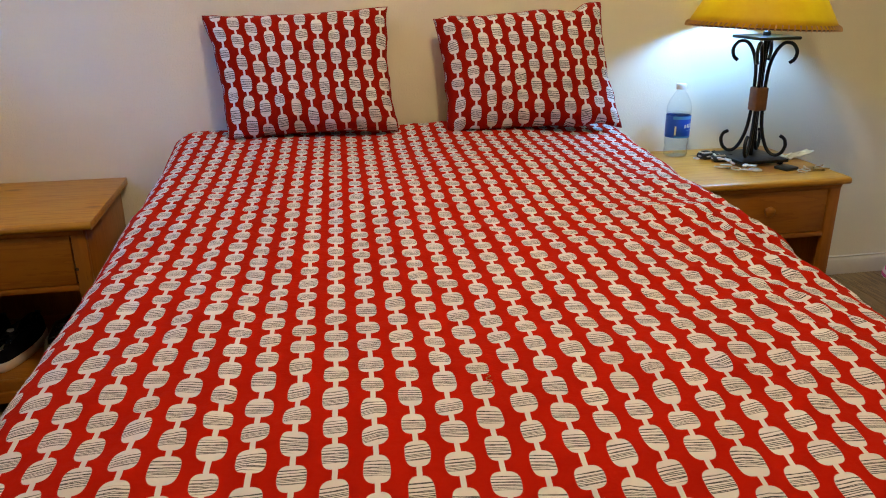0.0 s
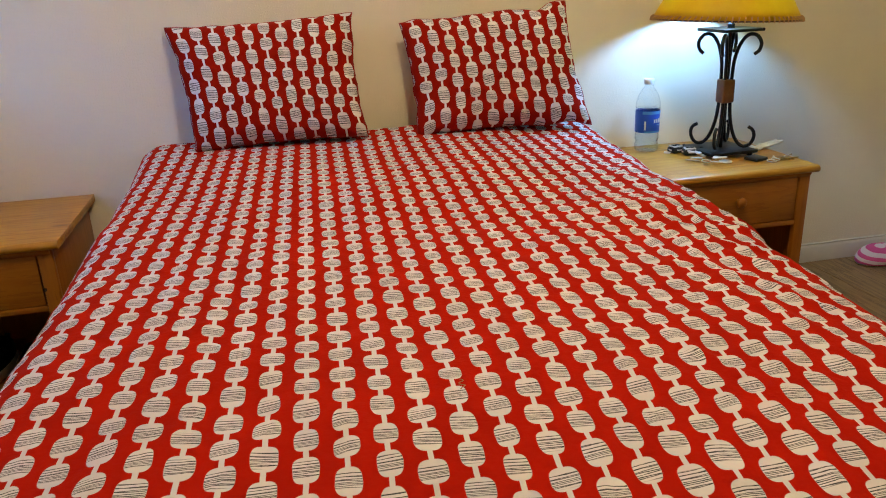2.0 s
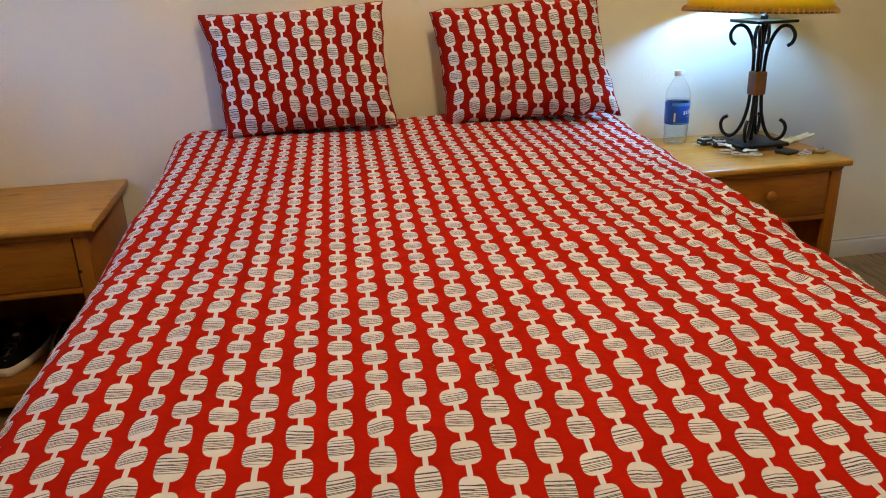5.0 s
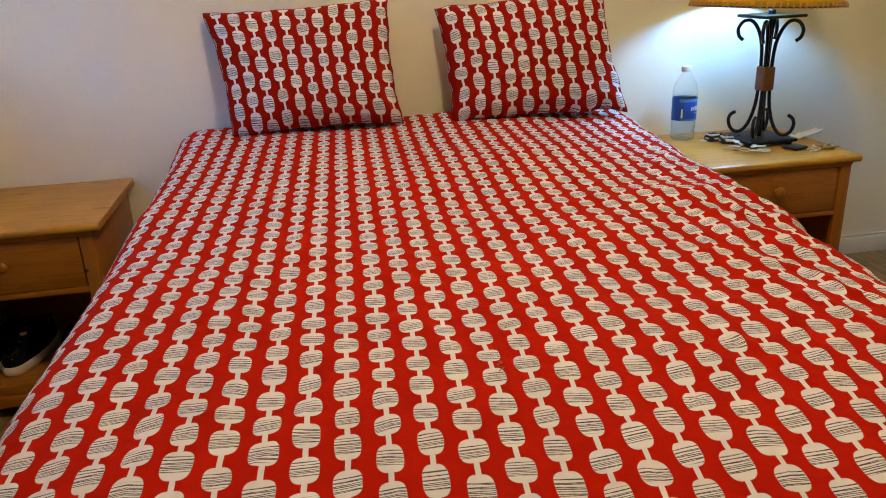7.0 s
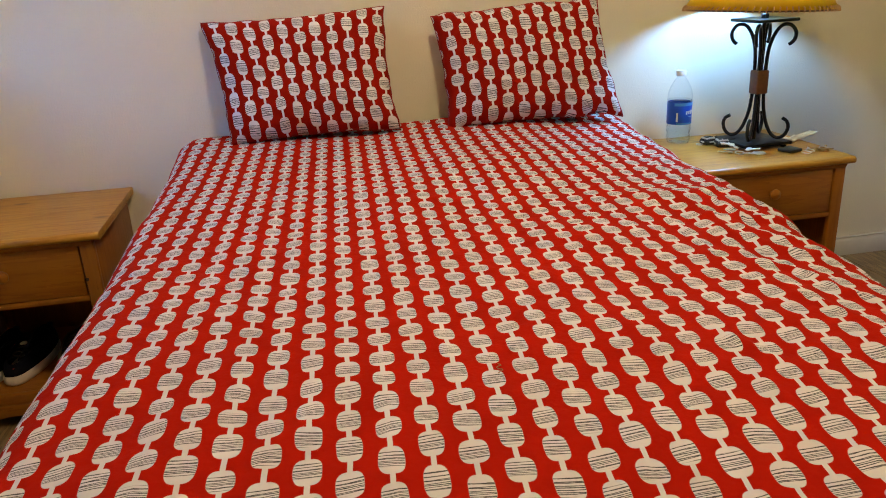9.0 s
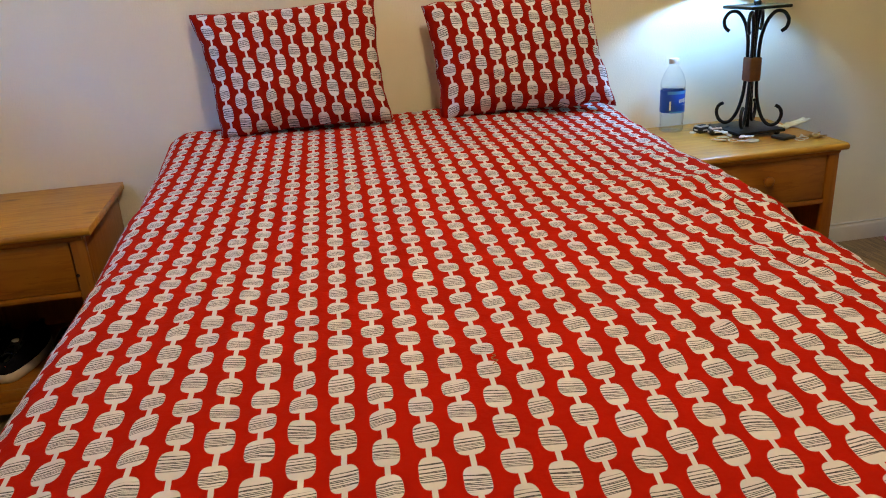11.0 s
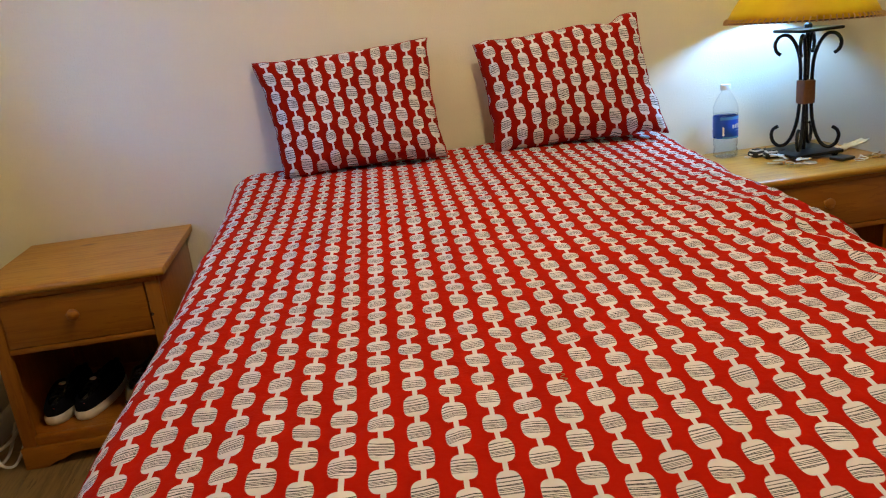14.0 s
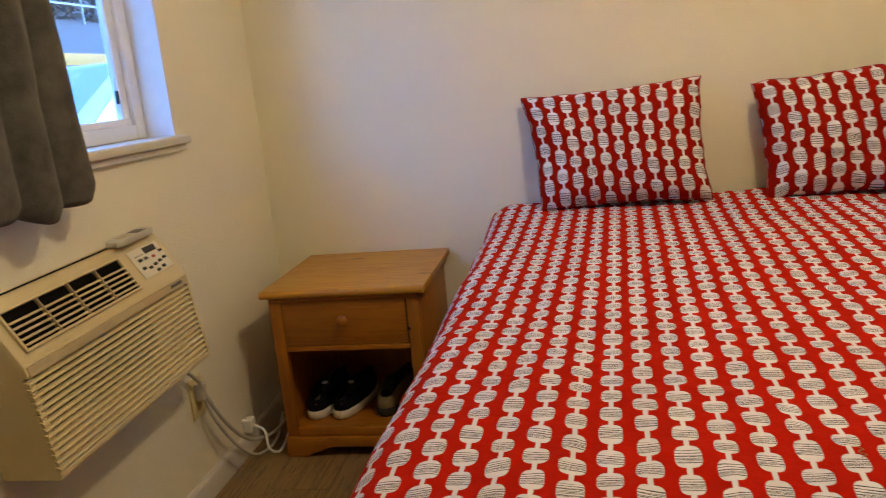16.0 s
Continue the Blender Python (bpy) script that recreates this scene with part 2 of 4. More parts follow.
# Near-black that stands in for shade in gaps and hollows
SHADE_BLACK = plain("painted_shade_black", (0.006, 0.0055, 0.005), 0.95, Specular_IOR_Level=0.05)
PALE = plain("pale_panel_film", (0.74, 0.69, 0.56), 0.35, vary=0.04)
BLACK = plain("black_plastic", (0.012, 0.012, 0.013), 0.3)
GREYMARK = plain("grey_print", (0.13, 0.12, 0.11), 0.6)
REDMARK = plain("red_print", (0.5, 0.06, 0.04), 0.6)
IVORY = plain("ivory_plate_plastic", (0.66, 0.55, 0.28), 0.4, vary=0.06)
WHITEPL = plain("white_plastic", (0.78, 0.77, 0.74), 0.35, vary=0.05)
REMOTE = plain("grey_white_remote_plastic", (0.55, 0.52, 0.45), 0.4, vary=0.06)
CORD = plain("grey_white_cord", (0.48, 0.45, 0.38), 0.5, vary=0.08)
DUVET_CLOTH = bead_print("bead_print_cotton", 0.0467, 0.0586, -0.278)
# Pillow red is darkened: shade on the upright faces put into the dye
PILLOW_CLOTH_SHADED = bead_print("shaded_bead_print_pillow_cotton", 0.0515, 0.0635, 0.01, 0.3, 0.080, 0.7, (0.31, 0.0085, 0.0025), 0.82)
SHEET = plain("white_cotton", (0.75, 0.73, 0.7), 0.85, vary=0.05, relief=0.001)
VELOUR = velour()
PANE = glassy("window_glass", (0.93, 0.96, 0.97), 0.02, 0.01)
PET = glassy("clear_bottle_plastic", (0.97, 0.985, 0.99), 0.008, 0.02, 1.3)
BLUE = plain("blue_label_film", (0.012, 0.085, 0.52), 0.3, vary=0.12, scale=30)
PALEBLUE = plain("pale_blue_label_film", (0.25, 0.5, 0.85), 0.35)
NAVY = plain("navy_mesh_cloth", (0.006, 0.006, 0.010), 0.95, vary=0.35, scale=160, relief=0.002, Specular_IOR_Level=0.1)
SOLE = plain("off_white_rubber", (0.76, 0.71, 0.60), 0.6, vary=0.1, scale=40, relief=0.0008)
TANSHOE = plain("olive_tan_leather", (0.17, 0.13, 0.055), 0.6, vary=0.25, scale=40)
GREYCLOTH = plain("grey_cloth", (0.035, 0.035, 0.04), 0.8, vary=0.15, scale=120)
PINK = stripes("pink_white_plush", (0.72, 0.10, 0.28), (0.8, 0.66, 0.66), 0.033)
PAPER = plain("white_tissue", (0.75, 0.73, 0.68), 0.8, vary=0.06, relief=0.001)
GRAVEL = plain("wet_asphalt_ground", (0.026, 0.027, 0.028), 0.9, vary=0.4, scale=3, relief=0.01)
HEDGE = plain("dark_foliage", (0.016, 0.021, 0.022), 0.8, vary=0.5, scale=8)
YELLOW = plain("yellow_kerb_paint", (0.22, 0.12, 0.015), 0.7, vary=0.2, scale=10)
CARPAINT = plain("grey_blue_car_paint", (0.075, 0.13, 0.155), 0.25, vary=0.04, scale=3)
CARGLASS = plain("dark_car_glass", (0.05, 0.07, 0.08), 0.08)
TYRE = plain("black_tyre_rubber", (0.02, 0.02, 0.02), 0.8)
POST = plain("grey_fence_metal", (0.09, 0.1, 0.105), 0.4, 0.6)
WATER = glassy("still_water", (0.985, 0.992, 0.995), 0.0, 0.02, 0.7)
# The same pine, lightened in colour as the lit nightstand tops
PINE_TOP_LIT = wood("pine_top_lit", (0.58, 0.290, 0.022), (0.39, 0.150, 0.008), "x")

# ---- building helpers ----


def mesh_of(bm, name, mats, smooth=None):
    me = bpy.data.meshes.new(name)
    bm.to_mesh(me)
    bm.free()
    for m in mats if isinstance(mats, (list, tuple)) else (mats,):
        me.materials.append(m)
    if smooth is not None:
        for p in me.polygons:
            p.use_smooth = True
        me.set_sharp_from_angle(angle=radians(smooth))
    return me


def part(name, bm, material, parent, label="", smooth=40):
    """One mesh object under a thing or a part; a bmesh in world-like metres of the thing's own space."""
    ob = new(name, mesh_of(bm, name, material, smooth))
    ob.parent = parent
    return tagged(ob, label)


def thing(name, m, label, category, group="", kind=""):
    ob = new(name)
    ob.empty_display_size = 0.05
    ob.matrix_world = m
    return tagged(ob, label, category, group, kind)


def solid(name, bm, material, label, category, group="", kind="", smooth=40):
    return tagged(new(name, mesh_of(bm, name, material, smooth)), label, category, group, kind)


def box(x0, x1, y0, y1, z0, z1, bevel=0.0, seg=2, bm=None):
    bm = bm or bmesh.new()
    geo = bmesh.ops.create_cube(bm, size=1.0, matrix=Matrix.Translation(((x0 + x1) / 2, (y0 + y1) / 2, (z0 + z1) / 2)) @ Matrix.Diagonal((x1 - x0, y1 - y0, z1 - z0, 1)))
    if bevel:
        vs = set(geo["verts"])
        es = [e for e in bm.edges if e.verts[0] in vs]
        bmesh.ops.bevel(bm, geom=es, offset=bevel, segments=seg, affect="EDGES", profile=0.5)
    return bm


def prism(points, axis, a, b, bevel=0.0, bm=None):
    """A closed outline of 2D points, pushed along an axis from a to b."""
    bm = bm or bmesh.new()
    at = {"x": lambda p, d: (d, p[0], p[1]), "y": lambda p, d: (p[0], d, p[1]), "z": lambda p, d: (p[0], p[1], d)}[axis]
    low = [bm.verts.new(at(p, a)) for p in points]
    high = [bm.verts.new(at(p, b)) for p in points]
    faces = [bm.faces.new(low), bm.faces.new(high[::-1])]
    k = len(points)
    for i in range(k):
        faces.append(bm.faces.new((low[i], high[i], high[(i + 1) % k], low[(i + 1) % k])))
    bmesh.ops.recalc_face_normals(bm, faces=faces)
    if bevel:
        bmesh.ops.bevel(bm, geom=list({e for f in faces for e in f.edges}), offset=bevel, segments=2, affect="EDGES", profile=0.5)
    return bm


def turned(profile, seg=32, bm=None, m=None):
    """A round thing turned from (radius, height) points, about its own z."""
    bm = bm or bmesh.new()
    m = m or Matrix.Identity(4)
    rings = []
    for r, z in profile:
        if r < 1e-6:
            rings.append([bm.verts.new(m @ Vector((0, 0, z)))])
        else:
            rings.append([bm.verts.new(m @ Vector((r * math.cos(2 * math.pi * i / seg), r * math.sin(2 * math.pi * i / seg), z))) for i in range(seg)])
    made = []
    for a, b in zip(rings, rings[1:]):
        for i in range(seg):
            j = (i + 1) % seg
            if len(a) == 1 and len(b) == 1:
                continue
            if len(a) == 1:
                made.append(bm.faces.new((a[0], b[j], b[i])))
            elif len(b) == 1:
                made.append(bm.faces.new((a[i], a[j], b[0])))
            else:
                made.append(bm.faces.new((a[i], a[j], b[j], b[i])))
    bmesh.ops.recalc_face_normals(bm, faces=made)
    return bm


def tube(points, radius, seg=10, bm=None, flat=1.0, steps=6):
    """A rod along a smooth line through the points; flat < 1 makes it a strap."""
    bm = bm or bmesh.new()
    pts = [Vector(p) for p in points]
    line = []
    for i in range(len(pts) - 1):
        p0, p1, p2, p3 = pts[max(i - 1, 0)], pts[i], pts[i + 1], pts[min(i + 2, len(pts) - 1)]
        for s in range(steps):
            t = s / steps
            line.append(0.5 * (2 * p1 + (p2 - p0) * t + (2 * p0 - 5 * p1 + 4 * p2 - p3) * t * t + (3 * p1 - p0 - 3 * p2 + p3) * t ** 3))
    line.append(pts[-1])
    rings, up = [], None
    for i, p in enumerate(line):
        d = (line[min(i + 1, len(line) - 1)] - line[max(i - 1, 0)]).normalized()
        if up is None:
            up = d.orthogonal().normalized()
        up = (up - d * up.dot(d)).normalized()
        side = d.cross(up)
        rings.append([bm.verts.new(p + radius * (math.cos(2 * math.pi * k / seg) * up * flat + math.sin(2 * math.pi * k / seg) * side)) for k in range(seg)])
    for a, b in zip(rings, rings[1:]):
        for k in range(seg):
            bm.faces.new((a[k], a[(k + 1) % seg], b[(k + 1) % seg], b[k]))
    bm.faces.new(rings[0][::-1]), bm.faces.new(rings[-1])
    bmesh.ops.recalc_face_normals(bm, faces=bm.faces[:])
    return bm


def ellipsoid(c, r, seg=20, bm=None):
    bm = bm or bmesh.new()
    bmesh.ops.create_uvsphere(bm, u_segments=seg, v_segments=seg // 2, radius=1.0, matrix=Matrix.Translation(c) @ Matrix.Diagonal((*r, 1)))
    return bm


# ---- the room ----
XL, XR, YB, ZC = -1.474, 2.32, -4.9, 2.42
ZF = -0.012
T = 0.16
WIN_Y0, WIN_Y1, WIN_Z0, WIN_Z1 = -1.80, -0.556, 1.005, 2.02

floor = solid("floor", box(XL - T, XR + T, YB - T, T, -0.12, ZF - 0.004), JOINT, "grey-brown wood plank floor", "floor", kind="structure")
solid("ceiling", box(XL - T, XR + T, YB - T, T, ZC, ZC + 0.1), CEIL, "white painted ceiling", "ceiling", kind="structure")
solid("wall_north", box(XL - T, XR + T, 0, T, ZF - 0.004, ZC), WALL, "unseen cream textured wall behind the bed", "wall", kind="structure")
solid("wall_south", box(XL - T, XR + T, YB - T, YB, ZF - 0.004, ZC), WALL, "unseen cream textured wall", "wall", kind="structure")
# Unseen east wall, stood close to bounce light onto the wall behind the bed
solid("wall_east_unseen", box(XR, XR + T, YB, 0, ZF - 0.004, ZC), WALL, "unseen cream textured wall", "wall", kind="structure")
bm = box(XL - T, XL, YB, WIN_Y0, ZF - 0.004, ZC)
box(XL - T, XL, WIN_Y1, 0, ZF - 0.004, ZC, bm=bm)
box(XL - T, XL, WIN_Y0, WIN_Y1, ZF - 0.004, WIN_Z0 - 0.02, bm=bm)
box(XL - T, XL, WIN_Y0, WIN_Y1, WIN_Z1, ZC, bm=bm)
solid("wall_west", bm, WALL, "unseen cream textured wall with a window opening", "wall", kind="structure")


def baseboard(name, m, length):
    prof = [(0, 0), (0.013, 0), (0.013, 0.058), (0.010, 0.066), (0.004, 0.072), (0, 0.072)]
    ob = solid(name, prism(prof, "x", 0, length), TRIM, "white painted baseboard along the wall", "baseboard", kind="structure")
    ob.matrix_world = m
    return ob


baseboard("baseboard", pose(XR, -0.001, ZF, 0, 0, 180), XR - XL)
baseboard("baseboard", pose(XL + 0.001, -0.014, ZF, 0, 0, -90), -YB - 0.014)

bm = tube([(0.2 + 0.053 * k, -0.0075 + 0.0016 * noise.noise(Vector((k * 0.9, 0, 0))), ZF + 0.0735 + 0.0022 * noise.noise(Vector((k * 0.7, 3, 0)))) for k in range(41)], 0.0042, 6, steps=3)
solid("trim", bm, TRIM, "uneven white caulk along the baseboard's top", "caulk", kind="structure")

# window: lined opening, vinyl sash, panes, sill board
win = thing("window_1", pose(XL, WIN_Y1, WIN_Z0), "white vinyl sliding window in a deep lined opening", "window", kind="structure")
win_w = WIN_Y1 - WIN_Y0
win_h = WIN_Z1 - WIN_Z0
LIN = plain("white_lining_paint", (0.78, 0.79, 0.8), 0.4, vary=0.05)
part("lining", box(-0.13, 0.001, -0.012, -0.001, 0.0, win_h), LIN, win)
part("lining", box(-0.13, 0.001, -win_w + 0.001, -win_w + 0.012, 0.0, win_h), LIN, win)
part("lining", box(-0.13, 0.001, -win_w + 0.012, -0.012, win_h - 0.012, win_h - 0.001), LIN, win)
part("window_sill", box(-0.13, 0.026, -win_w - 0.05, 0.034, -0.022, 0.003, 0.006, 3), TRIM, win)
part("sill_apron", box(0.001, 0.013, -win_w - 0.03, 0.026, -0.040, -0.0225, 0.004), TRIM, win)
fx0, fx1 = -0.125, -0.080
part("window_frame", box(fx0, fx1, -0.055, -0.0125, 0.004, win_h - 0.0125, 0.004), VINYL, win)
part("window_frame", box(fx0, fx1, -win_w + 0.0125, -win_w + 0.05, 0.004, win_h - 0.0125, 0.004), VINYL, win)
part("window_frame", box(fx0, fx1, -win_w + 0.05, -0.055, 0.004, 0.042, 0.004), VINYL, win)
part("window_frame", box(fx0, fx1, -win_w + 0.05, -0.055, win_h - 0.05, win_h - 0.0125, 0.004), VINYL, win)
part("meeting_stile", box(fx0 + 0.004, fx1 - 0.004, -win_w / 2 - 0.02, -win_w / 2 + 0.02, 0.042, win_h - 0.05, 0.003), VINYL, win)
part("sash_rail", box(fx0 + 0.012, fx1 - 0.012, -win_w / 2 + 0.02, -0.055, 0.042, 0.060, 0.003), VINYL, win)
part("sash_stile", box(fx0 + 0.012, fx1 - 0.012, -0.088, -0.055, 0.060, win_h - 0.05, 0.003), VINYL, win)
part("latch", box(fx1 - 0.012, fx1 - 0.004, -0.112, -0.104, 0.10, 0.135, 0.002), BLACK, win, "small dark latch")
for a, b in ((-win_w / 2 + 0.02, -0.088), (-win_w + 0.05, -win_w / 2 - 0.02)):
    p = part("pane", box(fx0 + 0.02, fx0 + 0.024, a, b, 0.060 if b > -0.1 else 0.042, win_h - 0.05), PANE, win)
    p.visible_shadow = False

# ---- outside: a car park below a bank with a road on it ----
XG = -0.05
bm = bmesh.new()
prof = [(XL - T - 0.02, XG), (-5.3, XG + 0.05), (-6.6, 0.75), (-7.6, 1.78), (-8.2, 1.86), (-15.0, 3.75), (-19.0, 4.6), (-40.0, 16.0), (-90.0, 30.0)]
lines = [[bm.verts.new((px, py, pz)) for py in (-60, -10, 0, 10, 20, 40, 90)] for px, pz in prof]
for p, q in zip(lines, lines[1:]):
    for k in range(6):
        bm.faces.new((p[k], p[k + 1], q[k + 1], q[k]))
solid("ground", bm, GRAVEL, "pale gravel ground rising to a road outside", "ground", kind="structure", smooth=None)
solid("kerb", box(-8.0, -7.7, -20, 40, 1.7, 1.98, 0.04), YELLOW, "yellow painted concrete kerb by the road", "kerb", kind="structure")


def hedge(x, y0, y1, h, zg):
    rng = random.Random(5)
    bm = bmesh.new()
    for i in range(9000):
        p = Vector((x + rng.gauss(0, 0.7), rng.uniform(y0, y1), zg + h * rng.random() ** 0.8 * (0.8 + 0.3 * noise.noise(Vector((0, i * 0.01, 0))))))
        q = Euler((rng.uniform(0, 6), rng.uniform(0, 6), rng.uniform(0, 6))).to_matrix()
        s = rng.uniform(0.12, 0.32)
        vs = [bm.verts.new(p + q @ Vector(c) * s) for c in ((-0.5, 0, 0), (0, -0.35, 0.08), (0.6, 0, 0), (0, 0.35, 0.08))]
        bm.faces.new(vs)
    return solid("hedge", bm, HEDGE, "dark green leafy hedge beyond the road", "hedge", kind="stuff", smooth=None)


hedge(-17.5, 6, 34, 5.0, 3.4)
fence = thing("wire_fence", pose(-14.6, 4, 3.6), "grey metal post and rail fence by the road", "fence")
for i in range(14):
    part("post", turned([(0, 0), (0.04, 0), (0.04, 1.25), (0, 1.27)], 10, m=Matrix.Translation((0, -2 + 2.1 * i, 0))), POST, fence)
for z in (0.55, 1.12):
    part("rail", box(-0.02, 0.02, -2, 26, z, z + 0.07, 0.01), POST, fence)


def parked_car():
    c = thing("parked_car", pose(-4.1, 3.2, XG + 0.03, 0, 0, 90), "pale blue-white car parked outside the window", "car")
    side = [(-2.1, 0.35), (2.1, 0.35), (2.15, 0.6), (2.0, 0.82), (1.0, 0.93), (0.35, 1.38), (-1.1, 1.42), (-1.85, 1.0), (-2.15, 0.9), (-2.18, 0.5)]
    part("body", prism(side, "y", -0.85, 0.85, 0.07), CARPAINT, c)
    for s in (-1, 1):
        win_side = [(0.86, 0.96), (0.32, 1.32), (-1.02, 1.36), (-1.55, 1.02)]
        part("window", prism(win_side, "y", s * 0.852 - 0.004, s * 0.852 + 0.004), CARGLASS, c)
        for x in (-1.3, 1.35):
            w = part("wheel", turned([(0, -0.1), (0.31, -0.1), (0.33, -0.05), (0.33, 0.05), (0.31, 0.1), (0, 0.1)], 24, m=pose(x, s * 0.78, 0.33, 90)), TYRE, c)
            part("rim", turned([(0, -0.115), (0.2, -0.115), (0.2, 0.115), (0, 0.115)], 20, m=pose(x, s * 0.78, 0.33, 90)), POST, w)
    part("windscreen", prism([(0.95, 0.97), (0.38, 1.36), (0.40, 1.375), (0.98, 0.985)], "y", -0.7, 0.7), CARGLASS, c)


parked_car()

# ---- bed ----
BED = Matrix.Translation((0.05, 0, 0)) @ pose(0, 0, 0, 0, 0, -3.3)
bed = thing("bed", BED, "double bed under a printed duvet against the wall", "bed")
part("mattress", box(-0.66, 0.66, -2.0, -0.05, 0.30, 0.575, 0.05, 3), SHEET, bed)
part("bed_base", box(-0.65, 0.65, -1.99, -0.06, 0.06, 0.299, 0.02), SHEET, bed)
for x in (-0.55, 0.55):
    for y in (-1.85, -0.2):
        part("leg", turned([(0, ZF), (0.025, ZF), (0.03, 0.062), (0, 0.062)], 12, m=Matrix.Translation((x, y, 0))), IRON, bed)


def duvet_point(s, v):
    """Place of the cloth that lies s metres from the middle line and v metres from the head end."""
    half, r = 0.650 - 0.060 * min(1.0, v / 1.4) ** 1.4, 0.085
    top = 0.657 - 0.034 * min(v, 1.0) - 0.012 * max(0, v - 1.0)
    top += 0.010 * math.exp(-((v - 0.02) / 0.12) ** 2)
    a = abs(s)
    sag = -0.010 * (a / half) ** 4 if a < half else -0.010
    if a <= half:
        x, z, n = a, top + sag, Vector((0, 0, 1))
    elif a <= half + r * 1.5:
        t = (a - half) / r
        t = min(t, 1.5)
        x, z = half + r * math.sin(t), top + sag - r * (1 - math.cos(t))
        n = Vector((math.sin(t), 0, math.cos(t)))
    else:
        d = a - half - r * 1.5
        x = half + r * math.sin(1.5) + d * (0.045 + 0.04 * math.sin(9 * v + (3 if s > 0 else 0)))
        z = top + sag - r * (1 - math.cos(1.5)) - d
        n = Vector((1, 0, 0.07))
    x *= 1 if s > 0 else -1
    n = Vector((n.x * (1 if s > 0 else -1), 0, n.z))
    y = -0.035 - v
    if v < 0.03:
        z -= 0.05 * (1 - v / 0.03) ** 2
    if v > 1.98:
        d = v - 1.98
        y = -0.035 - 1.98 - min(d, 0.06)
        z -= max(0, d - 0.02) * 0.95
    q = Vector((s * 1.0, v, 0))
    wide = noise.noise(q * 2.3) * 0.012 + noise.noise(q * 6.0 + Vector((9, 2, 0))) * 0.005
    ridge = (1 - abs(noise.noise(Vector((s * 7 + v * 3.0, v * 3.0 - s * 4, 4.0))))) ** 6 * 0.004
    right = max(0.0, min(1.0, (s - 0.25) / 0.3))
    crease = (1 - abs(noise.noise(Vector((s * 5 - v * 6, s * 9 + v * 2, 7.7))))) ** 8 * 0.014 * right * math.exp(-((v - 1.15) / 0.60) ** 2)
    fold = 0.0
    for at, deep in ((0.352, -0.0022), (0.392, 0.0018), (0.475, -0.0012)):
        fold += deep * math.exp(-((s + at - 0.008 * math.sin(3 * v + at * 40)) / 0.008) ** 2) * max(0.0, min(1.0, (v - 0.7) / 0.3))
    # a tuck across the edge of the cloth and a soft fold running down from it
    bend = v - 1.10 - 0.05 * math.sin(3.0 * (s - 0.48))
    fold += 0.010 * math.exp(-(bend / 0.014) ** 2) * max(0.0, min(1.0, (s - 0.44) / 0.06)) * max(0.0, min(1.0, (0.70 - s) / 0.06))
    run = s - 0.47 + 0.09 * (v - 1.30) - 0.008 * math.sin(14 * v)
    fold += 0.009 * math.exp(-(run / 0.018) ** 2) * math.exp(-((v - 1.32) / 0.17) ** 2)
    run = s - 0.29 - 0.35 * (v - 1.59)
    fold += 0.007 * math.exp(-(run / 0.010) ** 2) * math.exp(-((v - 1.61) / 0.06) ** 2)
    run = (s - 0.12) + 0.75 * (v - 1.78)
    fold -= 0.0035 * math.exp(-(run / 0.010) ** 2) * math.exp(-((v - 1.72) / 0.14) ** 2)
    return Vector((x, y, z)) + n * (wide + ridge + crease + fold)


def make_duvet():
    bm = bmesh.new()
    lay = bm.loops.layers.uv.new("cloth")
    ss = [-1.02 + 2.04 * i / 210 for i in range(211)]
    vs = [2.34 * j / 220 for j in range(221)]
    grid = [[bm.verts.new(duvet_point(s, v)) for s in ss] for v in vs]
    for j in range(220):
        for i in range(210):
            f = bm.faces.new((grid[j][i], grid[j + 1][i], grid[j + 1][i + 1], grid[j][i + 1]))
            for loop, (jj, ii) in zip(f.loops, ((j, i), (j + 1, i), (j + 1, i + 1), (j, i + 1))):
                foot = max(0.0, min(0.35, vs[jj] - 1.55))
                loop[lay].uv = (-0.278 + (ss[ii] + 0.278) * 0.0467 / (0.0467 - 0.0088 * foot), vs[jj])
    ob = solid("duvet", bm, DUVET_CLOTH, "red cotton duvet printed with white bead chains, on the bed", "duvet", smooth=180)
    ob.matrix_world = BED
    sol = ob.modifiers.new("thickness", "SOLIDIFY")
    sol.thickness, sol.offset = 0.012, -1
    return ob


duvet = make_duvet()
bits = [duvet_point(-0.036 + 0.004 * math.sin(1.9 * k), 1.59 + 0.004 * k) + Vector((0, 0, 0.002)) for k in range(7)]
part("loose_thread", tube(bits, 0.0006, 6), plain("tan_thread", (0.36, 0.17, 0.06), 0.8), duvet, "loose tan thread")


